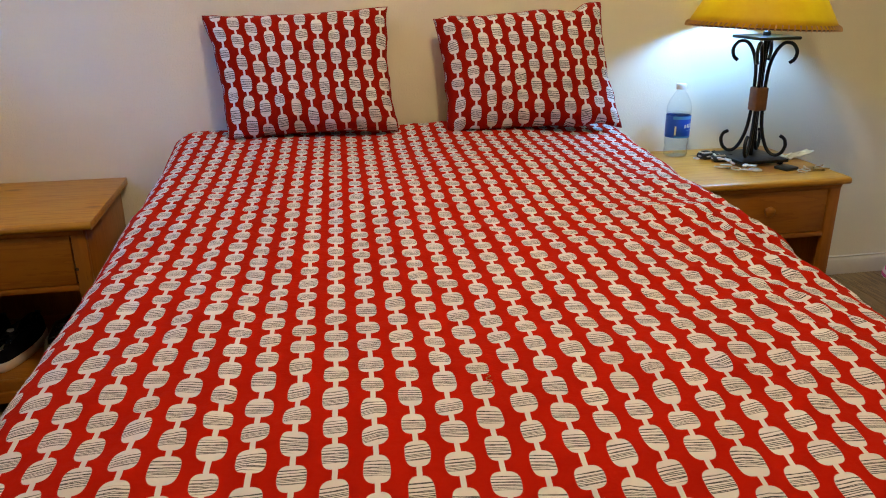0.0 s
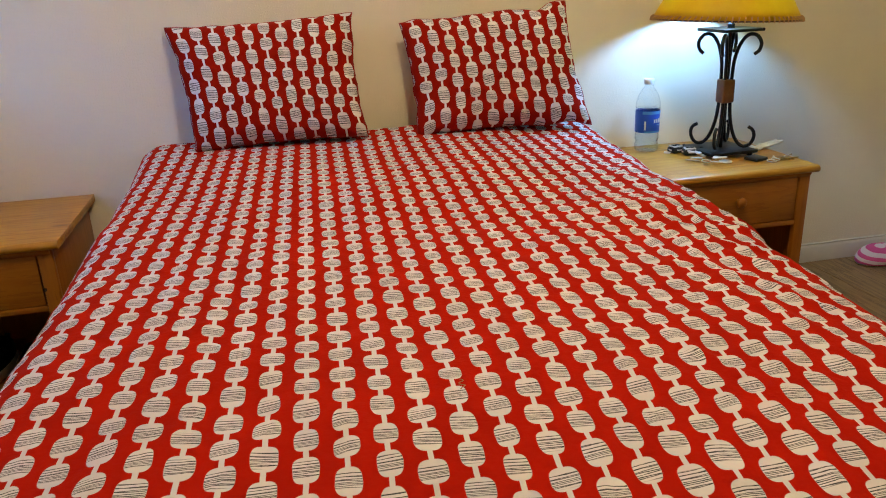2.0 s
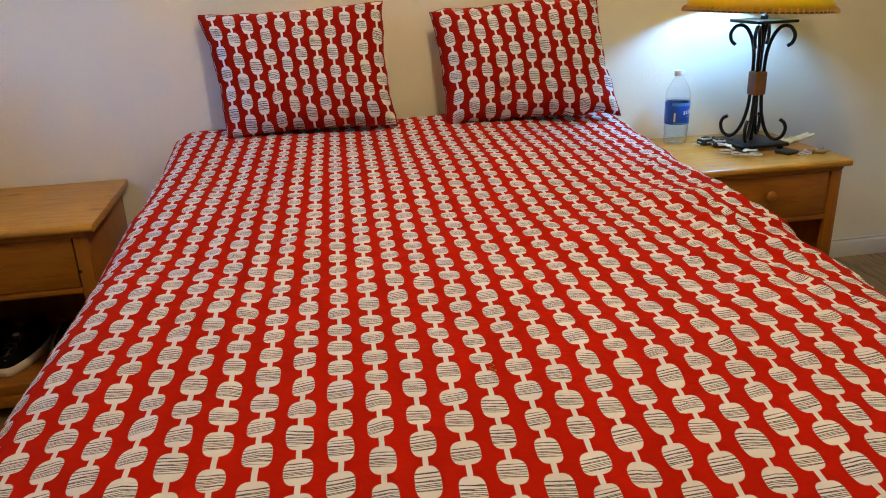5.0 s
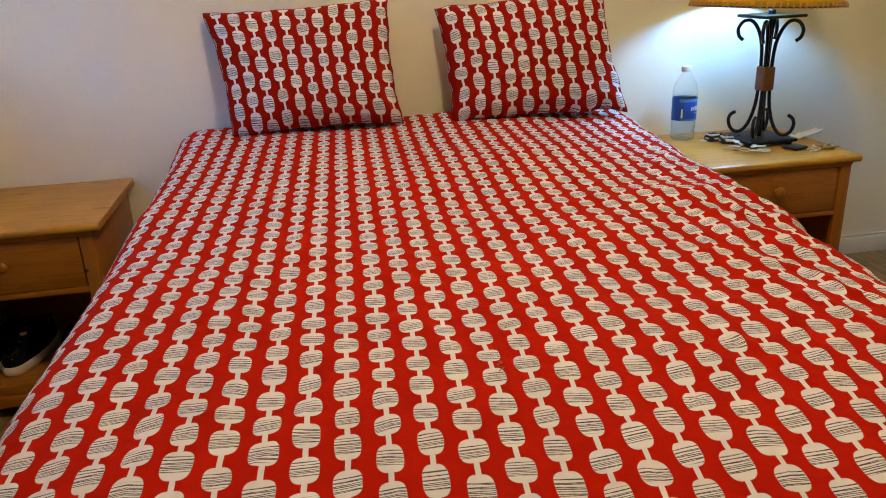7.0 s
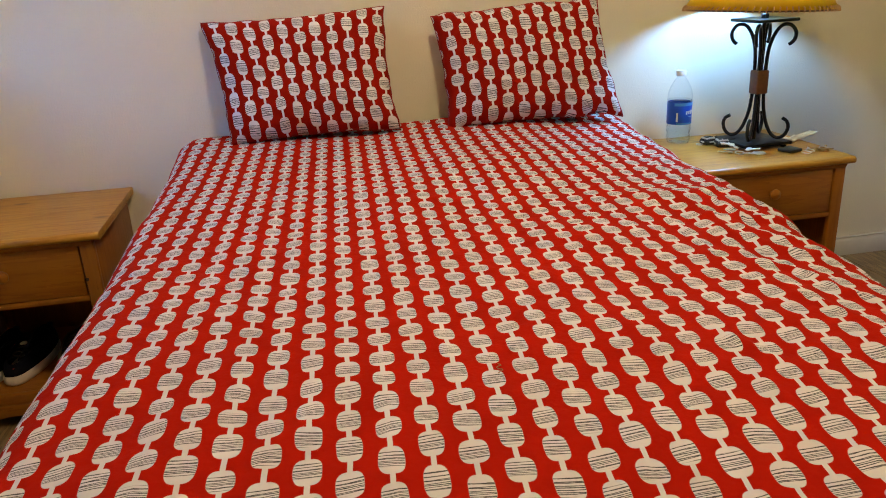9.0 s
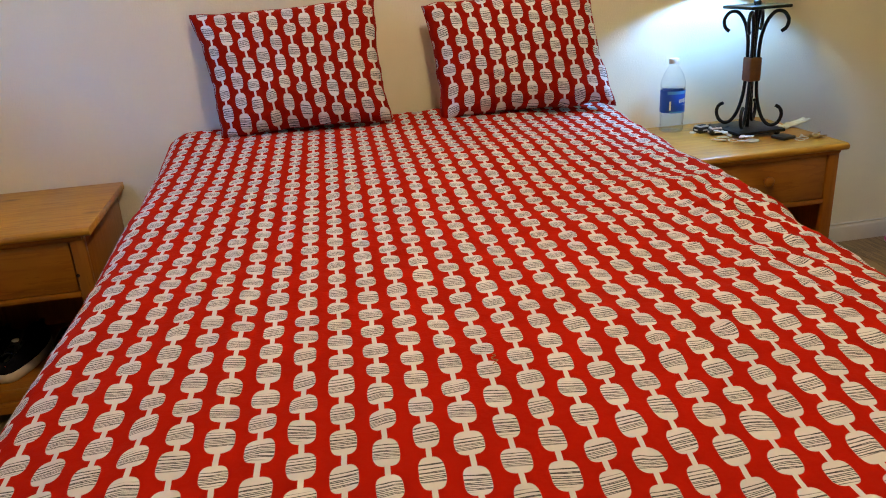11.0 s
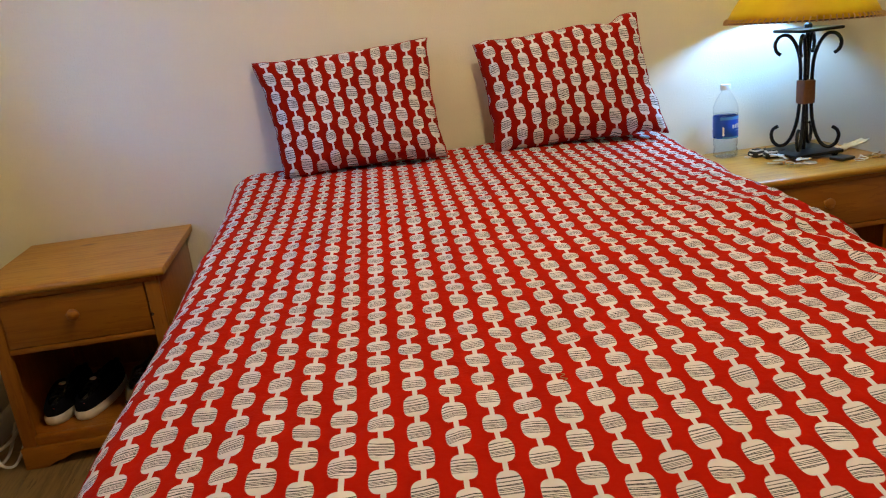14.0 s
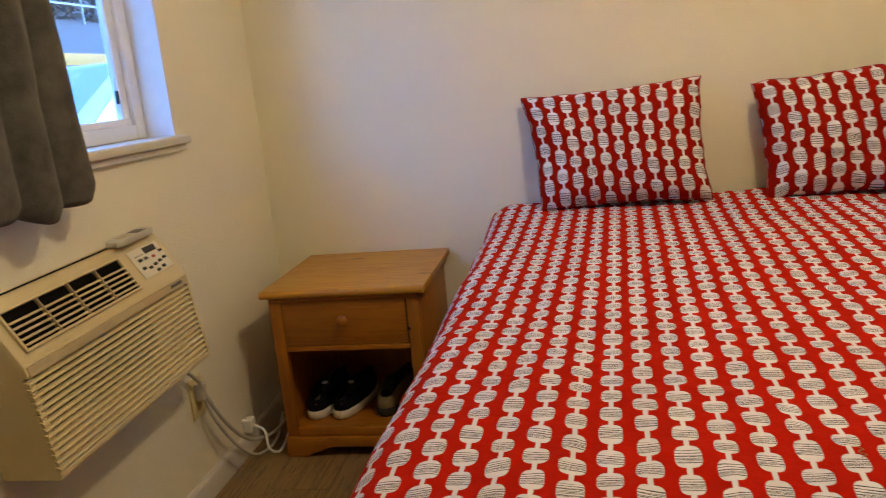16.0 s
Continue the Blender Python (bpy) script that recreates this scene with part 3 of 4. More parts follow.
def make_pillow(m, width, height, thick, seed, warp, dent, label):
    bm = bmesh.new()
    lay = bm.loops.layers.uv.new("cloth")
    n = 56
    rng = Vector((seed * 3.1, seed * 1.7, seed))
    halves = []
    for side in (-1, 1):
        grid = []
        for j in range(n + 1):
            row = []
            for i in range(n + 1):
                a, b = -1 + 2 * i / n, -1 + 2 * j / n
                x = width / 2 * a * (1 - 0.055 * (1 - b * b))
                z = height / 2 * b * (1 - 0.06 * (1 - a * a))
                t = thick / 2 * ((1 - a ** 4) * (1 - b ** 4)) ** 0.55
                edge = max(abs(a), abs(b))
                q = Vector((a * 2.2, b * 1.7, side)) + rng
                t *= 1 + 0.16 * noise.noise(q)
                t += (0.006 * noise.noise(q * 3.0) + 0.004 * (1 - abs(noise.noise(q * 2.6))) ** 4) * (1 - edge ** 6)
                x += (0.010 * noise.noise(Vector((b * 3, seed, 1))) + 0.0018 * noise.noise(Vector((b * 9, seed, 3)))) * abs(a) ** 3
                z += (0.011 * noise.noise(Vector((a * 3.4, seed, 5))) + 0.0018 * noise.noise(Vector((a * 9, seed, 8)))) * abs(b) ** 3
                z -= dent * math.exp(-((a - 0.66) / 0.13) ** 2) * max(0.0, b) ** 4
                t += 0.35 * dent * math.exp(-((a - 0.66 - 0.25 * (1 - b)) / 0.06) ** 2) * max(0.0, b) ** 3 * (1 - edge ** 8)
                for (dx, dz), (ca, cb_) in zip(warp, ((-1, 1), (1, 1), (-1, -1), (1, -1))):
                    k = (1 + ca * a) * (1 + cb_ * b) / 4
                    x, z = x + k * dx, z + k * dz
                if i in (0, n) or j in (0, n):
                    t = 0.0
                # a full pillow sinks down towards its lower edge
                t *= 1.02 - 0.08 * b
                row.append((Vector((x, side * t, z)), (a * width / 2, b * height / 2)))
            grid.append(row)
        halves.append(grid)
    verts = []
    for h, grid in enumerate(halves):
        vv = []
        for j, row in enumerate(grid):
            line = []
            for i, (p, _) in enumerate(row):
                border = i in (0, n) or j in (0, n)
                line.append(verts[0][j][i] if h and border else bm.verts.new(p))
            vv.append(line)
        verts.append(vv)
        for j in range(n):
            for i in range(n):
                ids = ((j, i), (j, i + 1), (j + 1, i + 1), (j + 1, i))
                ids = ids if h == 0 else ids[::-1]
                f = bm.faces.new([vv[jj][ii] for jj, ii in ids])
                for loop, (jj, ii) in zip(f.loops, ids):
                    loop[lay].uv = (grid[jj][ii][1][0] + seed * 0.31, grid[jj][ii][1][1] + seed)
    ob = solid("pillow", bm, PILLOW_CLOTH_SHADED, label, "pillow", "pillows on the bed", smooth=180)
    ob.matrix_world = m
    seam = bmesh.new()
    pts = [halves[0][0][i][0] for i in range(n + 1)] + [halves[0][j][n][0] for j in range(1, n + 1)]
    pts += [halves[0][n][i][0] for i in range(n - 1, -1, -1)] + [halves[0][j][0][0] for j in range(n - 1, 0, -1)]
    tube(pts + [pts[0]], 0.0015, 6, seam, steps=1)
    part("seam", seam, plain("dark_red_seam", (0.32, 0.01, 0.006), 0.8), ob)
    return ob


def leaning(bottom, yaw, lean, roll, height):
    return Matrix.Translation(bottom) @ pose(0, 0, 0, 0, 0, yaw) @ pose(0, 0, 0, -lean, 0, 0) @ pose(0, 0, 0, 0, roll, 0) @ Matrix.Translation((0, 0, height / 2))


make_pillow(leaning((-0.262, -0.155, 0.660), -3.5, 17, -1.2, 0.385), 0.575, 0.385, 0.15, 1.0, ((-0.008, -0.016), (-0.032, -0.006), (0.038, -0.004), (-0.022, 0.0)), 0.0, "red pillow printed with white bead chains, leaning on the wall")
make_pillow(leaning((0.415, -0.195, 0.655), -5.5, 17, -1.6, 0.385), 0.575, 0.385, 0.16, 2.0, ((0.004, -0.024), (-0.040, 0.010), (0.024, 0.0), (0.010, 0.0)), 0.024, "red pillow with a folded corner, leaning on the wall")

# ---- nightstands ----


def make_nightstand(m, label, W=0.50):
    """A pine nightstand W wide, its origin on the floor at the middle of its back."""
    ns = thing("nightstand", m, label, "nightstand", "nightstands beside the bed")
    H, D = 0.5235, 0.476
    b = W / 2 - 0.022
    front = -D + 0.016
    bm = bmesh.new()
    prof = [(-D, H - 0.012), (-D + 0.001, H - 0.007), (-D + 0.004, H - 0.003), (-D + 0.009, H - 0.0006), (-D + 0.014, H), (0, H), (0, H - 0.022), (-D + 0.008, H - 0.022), (-D + 0.003, H - 0.019), (-D + 0.0008, H - 0.016)]
    prism(prof, "x", -W / 2, W / 2, 0.0012, bm)
    part("top", bm, PINE_TOP_LIT, ns)
    cove = [(front, H - 0.0222), (front - 0.009, H - 0.0222), (front - 0.008, H - 0.026), (front - 0.004, H - 0.031), (front - 0.0002, H - 0.036), (front, H - 0.036)]
    part("cove_moulding", prism(cove, "x", -b + 0.003, b - 0.003), PINE_X_SHADED, ns)
    for s in (-1, 1):
        part("side_panel", box(min(s * b, s * (b - 0.018)), max(s * b, s * (b - 0.018)), front + 0.02, -0.01, ZF, H - 0.0245, 0.002), PINE_Z_SHADED, ns)
        part("stile", box(min(s * (b + 0.001), s * (b - 0.036)), max(s * (b + 0.001), s * (b - 0.036)), front, front + 0.0195, 0.054, H - 0.0245, 0.003), PINE_Z_SHADED, ns)
    part("back_panel", box(-b + 0.019, b - 0.019, -0.016, -0.010, 0.05, H - 0.025), PINE_Z_SHADED, ns)
    part("top_rail", box(-b + 0.0365, b - 0.0365, front + 0.004, front + 0.019, H - 0.036, H - 0.0245), PINE_X_SHADED, ns)
    part("drawer_rail", box(-b + 0.0365, b - 0.0365, front + 0.001, front + 0.02, 0.332, 0.347, 0.002), PINE_X_SHADED, ns)
    part("drawer_floor", box(-b + 0.019, b - 0.019, front + 0.0205, -0.0165, 0.336, 0.343), PINE_X_SHADED, ns)
    part("bottom_shelf", box(-b + 0.019, b - 0.019, front + 0.0205, -0.0165, 0.066, 0.082), PINE_X_SHADED, ns)
    part("bottom_rail", box(-b + 0.0365, b - 0.0365, front, front + 0.02, 0.054, 0.083, 0.003), PINE_X_SHADED, ns)
    dw = b - 0.038
    drawer = part("drawer", box(-dw, dw - 0.0022, front + 0.003, front + 0.018, 0.349, H - 0.0375, 0.003), PINE_X_SHADED, ns)
    part("knob", turned([(0.006, 0), (0.0065, 0.008), (0.012, 0.013), (0.0165, 0.02), (0.0165, 0.026), (0.012, 0.031), (0, 0.033)], 24, m=pose(0, front + 0.003, 0.43, 90)), PINE_X_SHADED, drawer, "round turned pine knob")
    if W < 0.52:
        part("knot", turned([(0, 0), (0.005, 0), (0.005, 0.0015), (0, 0.002)], 14, m=pose(dw + 0.005, front + 0.0004, 0.393, 90)), KNOT, ns, "small dark knot")
    # black sheet that paints the shade in the gaps around the drawer
    part("drawer_gap_shade", box(-b + 0.037, b - 0.0365, front + 0.0182, front + 0.0202, 0.3475, H - 0.0365), SHADE_BLACK, ns)
    # shaped plinth
    edge = [(-b - 0.006, ZF), (-b + 0.055, ZF), (-b + 0.075, 0.0), (-b + 0.10, 0.006), (-b + 0.125, 0.018), (-b + 0.15, 0.022)]
    out = edge + [(-x, z) for x, z in edge[::-1]] + [(b + 0.006, 0.0535), (-b - 0.006, 0.0535)]
    part("plinth", prism(out, "y", front - 0.008, front + 0.0195, 0.002), PINE_X_SHADED, ns)
    return ns


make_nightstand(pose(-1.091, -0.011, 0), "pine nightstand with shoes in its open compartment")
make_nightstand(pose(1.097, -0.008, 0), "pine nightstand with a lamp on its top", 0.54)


def make_shoe(m, label, upper, lining, group, rubber, patched=True):
    sh = thing("sneaker", m, label, "shoe", group)

    def w(t):
        return (0.036 + 0.012 * math.sin(math.pi * min(1, t * 1.1)) + 0.006 * t) * (1 if t < 0.9 else max(0.6, 1 - ((t - 0.9) / 0.16) ** 2))
    ring = 44
    sole, top = bmesh.new(), bmesh.new()

    def shell(bm, levels, close_top, rib=0.0):
        rows = []
        for scale, zf in levels:
            row = []
            for k in range(ring * 2):
                a = 2 * math.pi * k / (ring * 2)
                t = 0.5 - 0.5 * math.cos(a)
                sgn = 1 if math.sin(a) >= 0 else -1
                yy = 0.262 * (0.03 + 0.94 * t)
                edge = abs(math.sin(a)) ** 0.38
                row.append(bm.verts.new((sgn * w(t) * edge * (scale + (rib if k % 4 < 2 and 0.005 < zf(t) < 0.025 else 0.0)), yy * (0.5 + 0.5 * scale) + 0.131 * (0.5 - 0.5 * scale), zf(t))))
            rows.append(row)
        for p, q in zip(rows, rows[1:]):
            for k in range(len(p)):
                bm.faces.new((p[k], p[(k + 1) % len(p)], q[(k + 1) % len(p)], q[k]))
        bm.faces.new(rows[0][::-1])
        if close_top:
            bm.faces.new(rows[-1])
        bmesh.ops.recalc_face_normals(bm, faces=bm.faces[:])
    shell(sole, [(0.96, lambda t: 0.0), (1.05, lambda t: 0.006), (1.07, lambda t: 0.024), (1.0, lambda t: 0.031)], True, 0.03)

    def up(h):
        return lambda t: 0.026 + h * ((0.062 if t < 0.45 else 0.062 - 0.026 * ((t - 0.45) / 0.55) ** 1.6) - 0.012 * math.sin(min(1, t / 0.45) * math.pi))
    shell(top, [(0.99, up(0.0)), (1.0, up(0.4)), (0.93, up(0.75)), (0.8, up(1.0)), (0.68, up(1.03))], False)
    part("sole", sole, rubber, sh, "ribbed rubber sole")
    part("upper", top, upper, sh)
    part("lining", box(-0.03, 0.03, 0.03, 0.13, 0.03, 0.05, 0.008), lining, sh)
    part("tongue", tube([(0, 0.19, 0.055), (0, 0.15, 0.078), (0, 0.115, 0.098)], 0.02, 10, flat=0.25), lining, sh)
    for i in range(4):
        y = 0.145 + 0.019 * i
        z = 0.088 - 0.005 * i
        part("lace", tube([(-0.026, y, z - 0.008), (0, y + 0.004, z + 0.004), (0.026, y, z - 0.008)], 0.0025, 6), GREYCLOTH, sh)
    if patched:
        part("tongue_patch", ellipsoid((0.003, 0.150, 0.0905), (0.013, 0.011, 0.0045), 14), PALE, sh, "pale patch on the tongue")
        part("mark", box(-0.014, -0.006, 0.236, 0.248, 0.046, 0.056, 0.002), REDMARK, sh, "small coral mark")
    part("heel_tab", box(-0.008, 0.008, 0.002, 0.012, 0.05, 0.088, 0.003), lining, sh, "grey heel tab")
    return sh


SLIM = Matrix.Diagonal((0.86, 1.0, 0.92, 1.0))
make_shoe(pose(-1.214, -0.165, 0.082, 0, 0, 172) @ SLIM, "navy sneaker with an off-white sole on the nightstand shelf", NAVY, GREYCLOTH, "pair of sneakers", SOLE)
make_shoe(pose(-1.118, -0.165, 0.082, 0, 0, 169) @ SLIM, "navy sneaker with an off-white sole on the nightstand shelf", NAVY, GREYCLOTH, "pair of sneakers", SOLE)
make_shoe(pose(-0.990, -0.150, 0.082, 0, 0, 172) @ SLIM, "olive shoe with a dark opening on the nightstand shelf", TANSHOE, NAVY, "", TYRE, False)

# ---- table lamp ----
TOP = 0.5235
LX, LY = 1.184, -0.216


def make_lamp():
    la = thing("table_lamp", pose(LX, LY, TOP, 0, 0, 4), "black wrought-iron table lamp with a laced amber shade", "lamp")
    part("base_plate", box(-0.090, 0.086, -0.083, 0.093, 0.009, 0.020, 0.003), IRON, la)
    for x in (-0.066, 0.066):
        for y in (-0.066, 0.066):
            part("foot", turned([(0, 0), (0.009, 0), (0.011, 0.0095), (0, 0.0095)], 12, m=Matrix.Translation((x, y, 0))), IRON, la)
    part("top_plate", box(-0.074, 0.074, -0.074, 0.074, 0.398, 0.408, 0.003), IRON, la)
    part("stem", turned([(0, 0.018), (0.006, 0.018), (0.006, 0.47), (0, 0.50)], 12), IRON, la)
    part("nut", turned([(0, 0.408), (0.013, 0.408), (0.013, 0.419), (0.008, 0.424), (0, 0.424)], 6), IRON, la)
    for q in range(4):
        a = radians(90 * q + 41)
        ca, sa = math.cos(a), math.sin(a)

        def at(r, z):
            return (r * ca, r * sa, z)
        lower = [at(0.088, 0.100), at(0.104, 0.090), at(0.110, 0.070), at(0.101, 0.046), at(0.080, 0.034), at(0.057, 0.044), at(0.038, 0.075), at(0.024, 0.125), at(0.018, 0.19)]
        upper = [at(0.018, 0.19), at(0.018, 0.25), at(0.022, 0.31), at(0.037, 0.358), at(0.060, 0.386), at(0.087, 0.386), at(0.104, 0.364), at(0.100, 0.340), at(0.085, 0.327)]
        line = [(px * 0.93, py * 0.93, pz - 0.005 * min(1, max(0, (0.3 - pz) / 0.15))) for px, py, pz in lower + upper[1:]]
        part("scroll_rod", tube(line, 0.0057, 8), IRON, la)
    part("leather_collar", box(-0.0215, 0.0215, -0.0215, 0.0215, 0.170, 0.246, 0.005, 3), LEATHER, la, "brown leather collar")
    part("socket", turned([(0, 0.47), (0.018, 0.47), (0.018, 0.525), (0, 0.525)], 16), IRON, la)
    bulb = part("bulb", turned([(0, 0.525), (0.013, 0.526), (0.016, 0.545), (0.0, 0.5451)], 16), WHITEPL, la)
    # shade: a cone of rawhide with a rolled rim and lacing, a little askew
    tilt = pose(-0.035, -0.0136, 0.437, 0, 2.0, 0)
    r0, r1, h = 0.224, 0.083, 0.232
    bm = bmesh.new()
    prof = [(r0 + (r1 - r0) * k / 8 + 0.004 * math.sin(math.pi * k / 8), h * k / 8) for k in range(9)]
    turned(prof, 72, bm, tilt)
    shade = part("shade", bm, HIDE, la, "amber rawhide shade")
    sol = shade.modifiers.new("thickness", "SOLIDIFY")
    sol.thickness, sol.offset = 0.0025, 0
    rim = bmesh.new()
    tube([tilt @ Vector((r0 * math.cos(k * math.pi / 36), r0 * math.sin(k * math.pi / 36), 0)) for k in range(73)], 0.0026, 8, rim, steps=1)
    part("rim", rim, LACE, shade, "dark rim cord")
    for k in range(80):
        a = 2 * math.pi * k / 80
        u = Vector((math.cos(a), math.sin(a), 0))
        t = Vector((-math.sin(a), math.cos(a), 0))
        p = [u * (r0 + 0.0052) - t * 0.0025 + Vector((0, 0, -0.004)), u * (r0 + 0.0035) + Vector((0, 0, 0.006)), u * (r0 - 0.004) + t * 0.002 + Vector((0, 0, 0.012))]
        part("lace_stitch", tube([tilt @ q for q in p], 0.0021, 5, steps=2), STITCH, shade)
    part("spider", tube([tilt @ Vector((-r1, 0, h - 0.01)), tilt @ Vector((0, 0, h - 0.02)), tilt @ Vector((r1, 0, h - 0.01))], 0.002, 6), IRON, la)
    part("finial_rod", turned([(0, 0.49), (0.003, 0.49), (0.003, 0.665), (0, 0.665)], 8, m=Matrix.Translation((0.024, 0, 0))), IRON, la)


make_lamp()


SEABLUE = plain("sea_blue_label_film", (0.08, 0.30, 0.62), 0.3, vary=0.2, scale=40)


def make_bottle():
    b = thing("water_bottle", pose(0.978, -0.086, TOP, 0, 0, -12) @ Matrix.Diagonal((1.08, 1.08, 1.0, 1.0)), "clear plastic water bottle with a blue label", "bottle")
    R = 0.0375
    prof = [(0, 0.006), (0.018, 0.003), (0.030, 0.0), (0.036, 0.006), (0.0375, 0.02), (0.0345, 0.034), (0.0375, 0.046), (0.0368, 0.062),
            (0.0372, 0.07), (0.0366, 0.10), (0.0372, 0.142), (0.0382, 0.152), (0.0372, 0.17), (0.031, 0.192), (0.020, 0.212), (0.0135, 0.222), (0.013, 0.23), (0.0, 0.23)]
    part("shell", turned(prof, 40), PET, b, "clear ribbed plastic")
    part("cap", turned([(0, 0.228), (0.0155, 0.228), (0.016, 0.23), (0.016, 0.243), (0.0145, 0.246), (0, 0.246)], 30), WHITEPL, b, "white screw cap")
    lab = part("label", turned([(0.0379, 0.068), (0.0383, 0.069), (0.0383, 0.141), (0.0379, 0.142)], 48), BLUE, b, "glossy blue wrap label")

    def patch(a0, a1, z0, z1, mat, name):
        bm = bmesh.new()
        k = 10
        lo = [bm.verts.new((0.0387 * math.cos(a0 + (a1 - a0) * i / k), 0.0387 * math.sin(a0 + (a1 - a0) * i / k), z0)) for i in range(k + 1)]
        hi = [bm.verts.new((0.0387 * math.cos(a0 + (a1 - a0) * i / k), 0.0387 * math.sin(a0 + (a1 - a0) * i / k), z1)) for i in range(k + 1)]
        for i in range(k):
            bm.faces.new((lo[i], lo[i + 1], hi[i + 1], hi[i]))
        part(name, bm, mat, lab)
    f = radians(-78)
    for i in range(4):
        patch(f + 0.06 + 0.22 * i, f + 0.20 + 0.22 * i, 0.102 + 0.001 * (i % 2), 0.114 + 0.0012 * i, WHITEPL, "mark")
    patch(f + 0.3, f + 0.85, 0.0935, 0.0955, PALEBLUE, "print_bar")
    patch(f - 0.7, f + 1.2, 0.069, 0.074, SEABLUE, "band")
    patch(f - 0.9, f + 1.3, 0.131, 0.141, SEABLUE, "band")
    patch(f - 0.72, f - 0.58, 0.078, 0.108, WHITEPL, "print_block")
    wat = bmesh.new()
    turned([(0, 0.007), (0.029, 0.003), (0.0345, 0.007), (0.036, 0.02), (0.0335, 0.034), (0.036, 0.046), (0.0355, 0.1), (0.0358, 0.150), (0, 0.150)], 36, wat)
    part("water", wat, WATER, b)


make_bottle()

# ---- small things on the nightstand ----


def key_fob(x, y, rz):
    f = thing("key_fob", pose(x, y, TOP, 0, 0, rz) @ Matrix.Diagonal((1.15, 1.2, 1.6, 1)), "black and chrome car key fob on the nightstand", "key fob", "key fobs")
    part("body", box(-0.021, 0.021, -0.017, 0.017, 0.0, 0.013, 0.006, 3), BLACK, f)
    part("cover", box(-0.017, 0.014, -0.013, 0.013, 0.0125, 0.0155, 0.0014, 2), BRASSY, f, "chrome cover")
    part("band", tube([(0.0215 * math.cos(a), 0.0175 * math.sin(a), 0.007) for a in [k * math.pi / 8 for k in range(17)]], 0.0016, 6, steps=1), BRASSY, f, "chrome band")
    for i in range(2):
        part("button", box(-0.013 + 0.013 * i, -0.003 + 0.013 * i, -0.007, 0.007, 0.0150, 0.0172, 0.001), BLACK, f)
    part("key_blade", tube([(0.018, 0.004, 0.010), (0.030, 0.008, 0.012), (0.040, 0.010, 0.013)], 0.0014, 6), BLACK, f, "dark flip-out blade")


key_fob(1.056, -0.152, 10)
key_fob(1.080, -0.200, -12)
cap = solid("bottle_cap_ring", turned([(0.008, 0), (0.011, 0), (0.011, 0.004), (0.008, 0.004), (0.008, 0)], 20), WHITEPL, "small white plastic ring on the nightstand", "plastic ring")
cap.matrix_world = pose(1.025, -0.15, TOP)


def key(parent, x, y, z, rz, size=1.0, mat=None):
    bm = bmesh.new()
    out = [(0.004, -0.004), (0.010, -0.0035), (0.013, -0.005), (0.017, -0.003), (0.022, -0.0045), (0.028, -0.003), (0.034, 0.0), (0.034, 0.003), (0.004, 0.0035),
           (0.0, 0.008), (-0.009, 0.009), (-0.014, 0.005), (-0.014, -0.005), (-0.009, -0.009), (0.0, -0.008)]
    prism([(px * size, py * size) for px, py in out], "z", 0, 0.0028, 0.0006, bm)
    bm.transform(pose(x, y, z, random.uniform(-16, 16), random.uniform(-14, 2), rz))
    part("key", bm, mat or BRASSY, parent)


def ring(parent, x, y, z, r, name="split_ring", tilt=4):
    bm = bmesh.new()
    tube([(r * math.cos(k * math.pi / 10), r * math.sin(k * math.pi / 10), 0) for k in range(21)], 0.0014, 6, bm, steps=1)
    bm.transform(pose(x, y, z, tilt, 0, 0))
    part(name, bm, BRASSY, parent)


keys = thing("bunch_of_keys", pose(1.072, -0.318, TOP) @ Matrix.Diagonal((0.95, 1.0, 1.35, 1)), "bunch of silver keys with a round tag on the nightstand", "keys")
ring(keys, 0, 0, 0.003, 0.015)
for i, (x, y, r) in enumerate(((-0.030, 0.018, 150), (-0.020, -0.030, 235), (0.0, -0.046, 268), (0.006, 0.040, 95), (-0.036, -0.006, 188), (0.014, -0.036, 300), (-0.016, 0.034, 122))):
    key(keys, x, y, 0.002 + 0.0026 * i, r)
part("tag", turned([(0, 0), (0.021, 0), (0.0215, 0.0015), (0.020, 0.003), (0, 0.003)], 28, m=pose(0.056, -0.024, 0.001)), BRASSY, keys, "round metal tag")

wal = solid("card_pouch", box(-0.026, 0.026, -0.022, 0.022, 0, 0.008, 0.003), plain("black_leather", (0.014, 0.013, 0.013), 0.45, relief=0.0006, scale=80), "small black leather pouch on the nightstand", "pouch")
wal.matrix_world = pose(1.232, -0.345, TOP, 0, 0, 18) @ Matrix.Diagonal((1.05, 1.2, 1.3, 1))

chain = thing("key_chain", pose(1.297, -0.383, TOP) @ Matrix.Scale(1.1, 4), "brass and steel key chain lying on the nightstand", "key chain")
ring(chain, -0.03, 0.0, 0.002, 0.013)
ring(chain, -0.012, 0.008, 0.003, 0.012)
BRASS = plain("dull_brass", (0.42, 0.30, 0.12), 0.35, 0.9, 0.2, 60)
for i in range(9):
    t = i / 8
    bm = bmesh.new()
    tube([(0.0055 * math.cos(k * math.pi / 6), 0.0038 * math.sin(k * math.pi / 6), 0) for k in range(13)], 0.0014, 5, bm, steps=1)
    bm.transform(pose(0.004 + 0.030 * t, 0.004 + 0.014 * math.sin(4 * t), 0.003, 90 * (i % 2), 0, 20))
    part("link", bm, BRASS, chain)
key(chain, 0.03, 0.022, 0.002, 15, 0.9, BRASS)
key(chain, -0.005, 0.024, 0.003, 60, 0.8)
key(chain, 0.022, -0.004, 0.006, -8, 0.9, BRASS)
ring(chain, 0.034, 0.012, 0.006, 0.012, tilt=14)


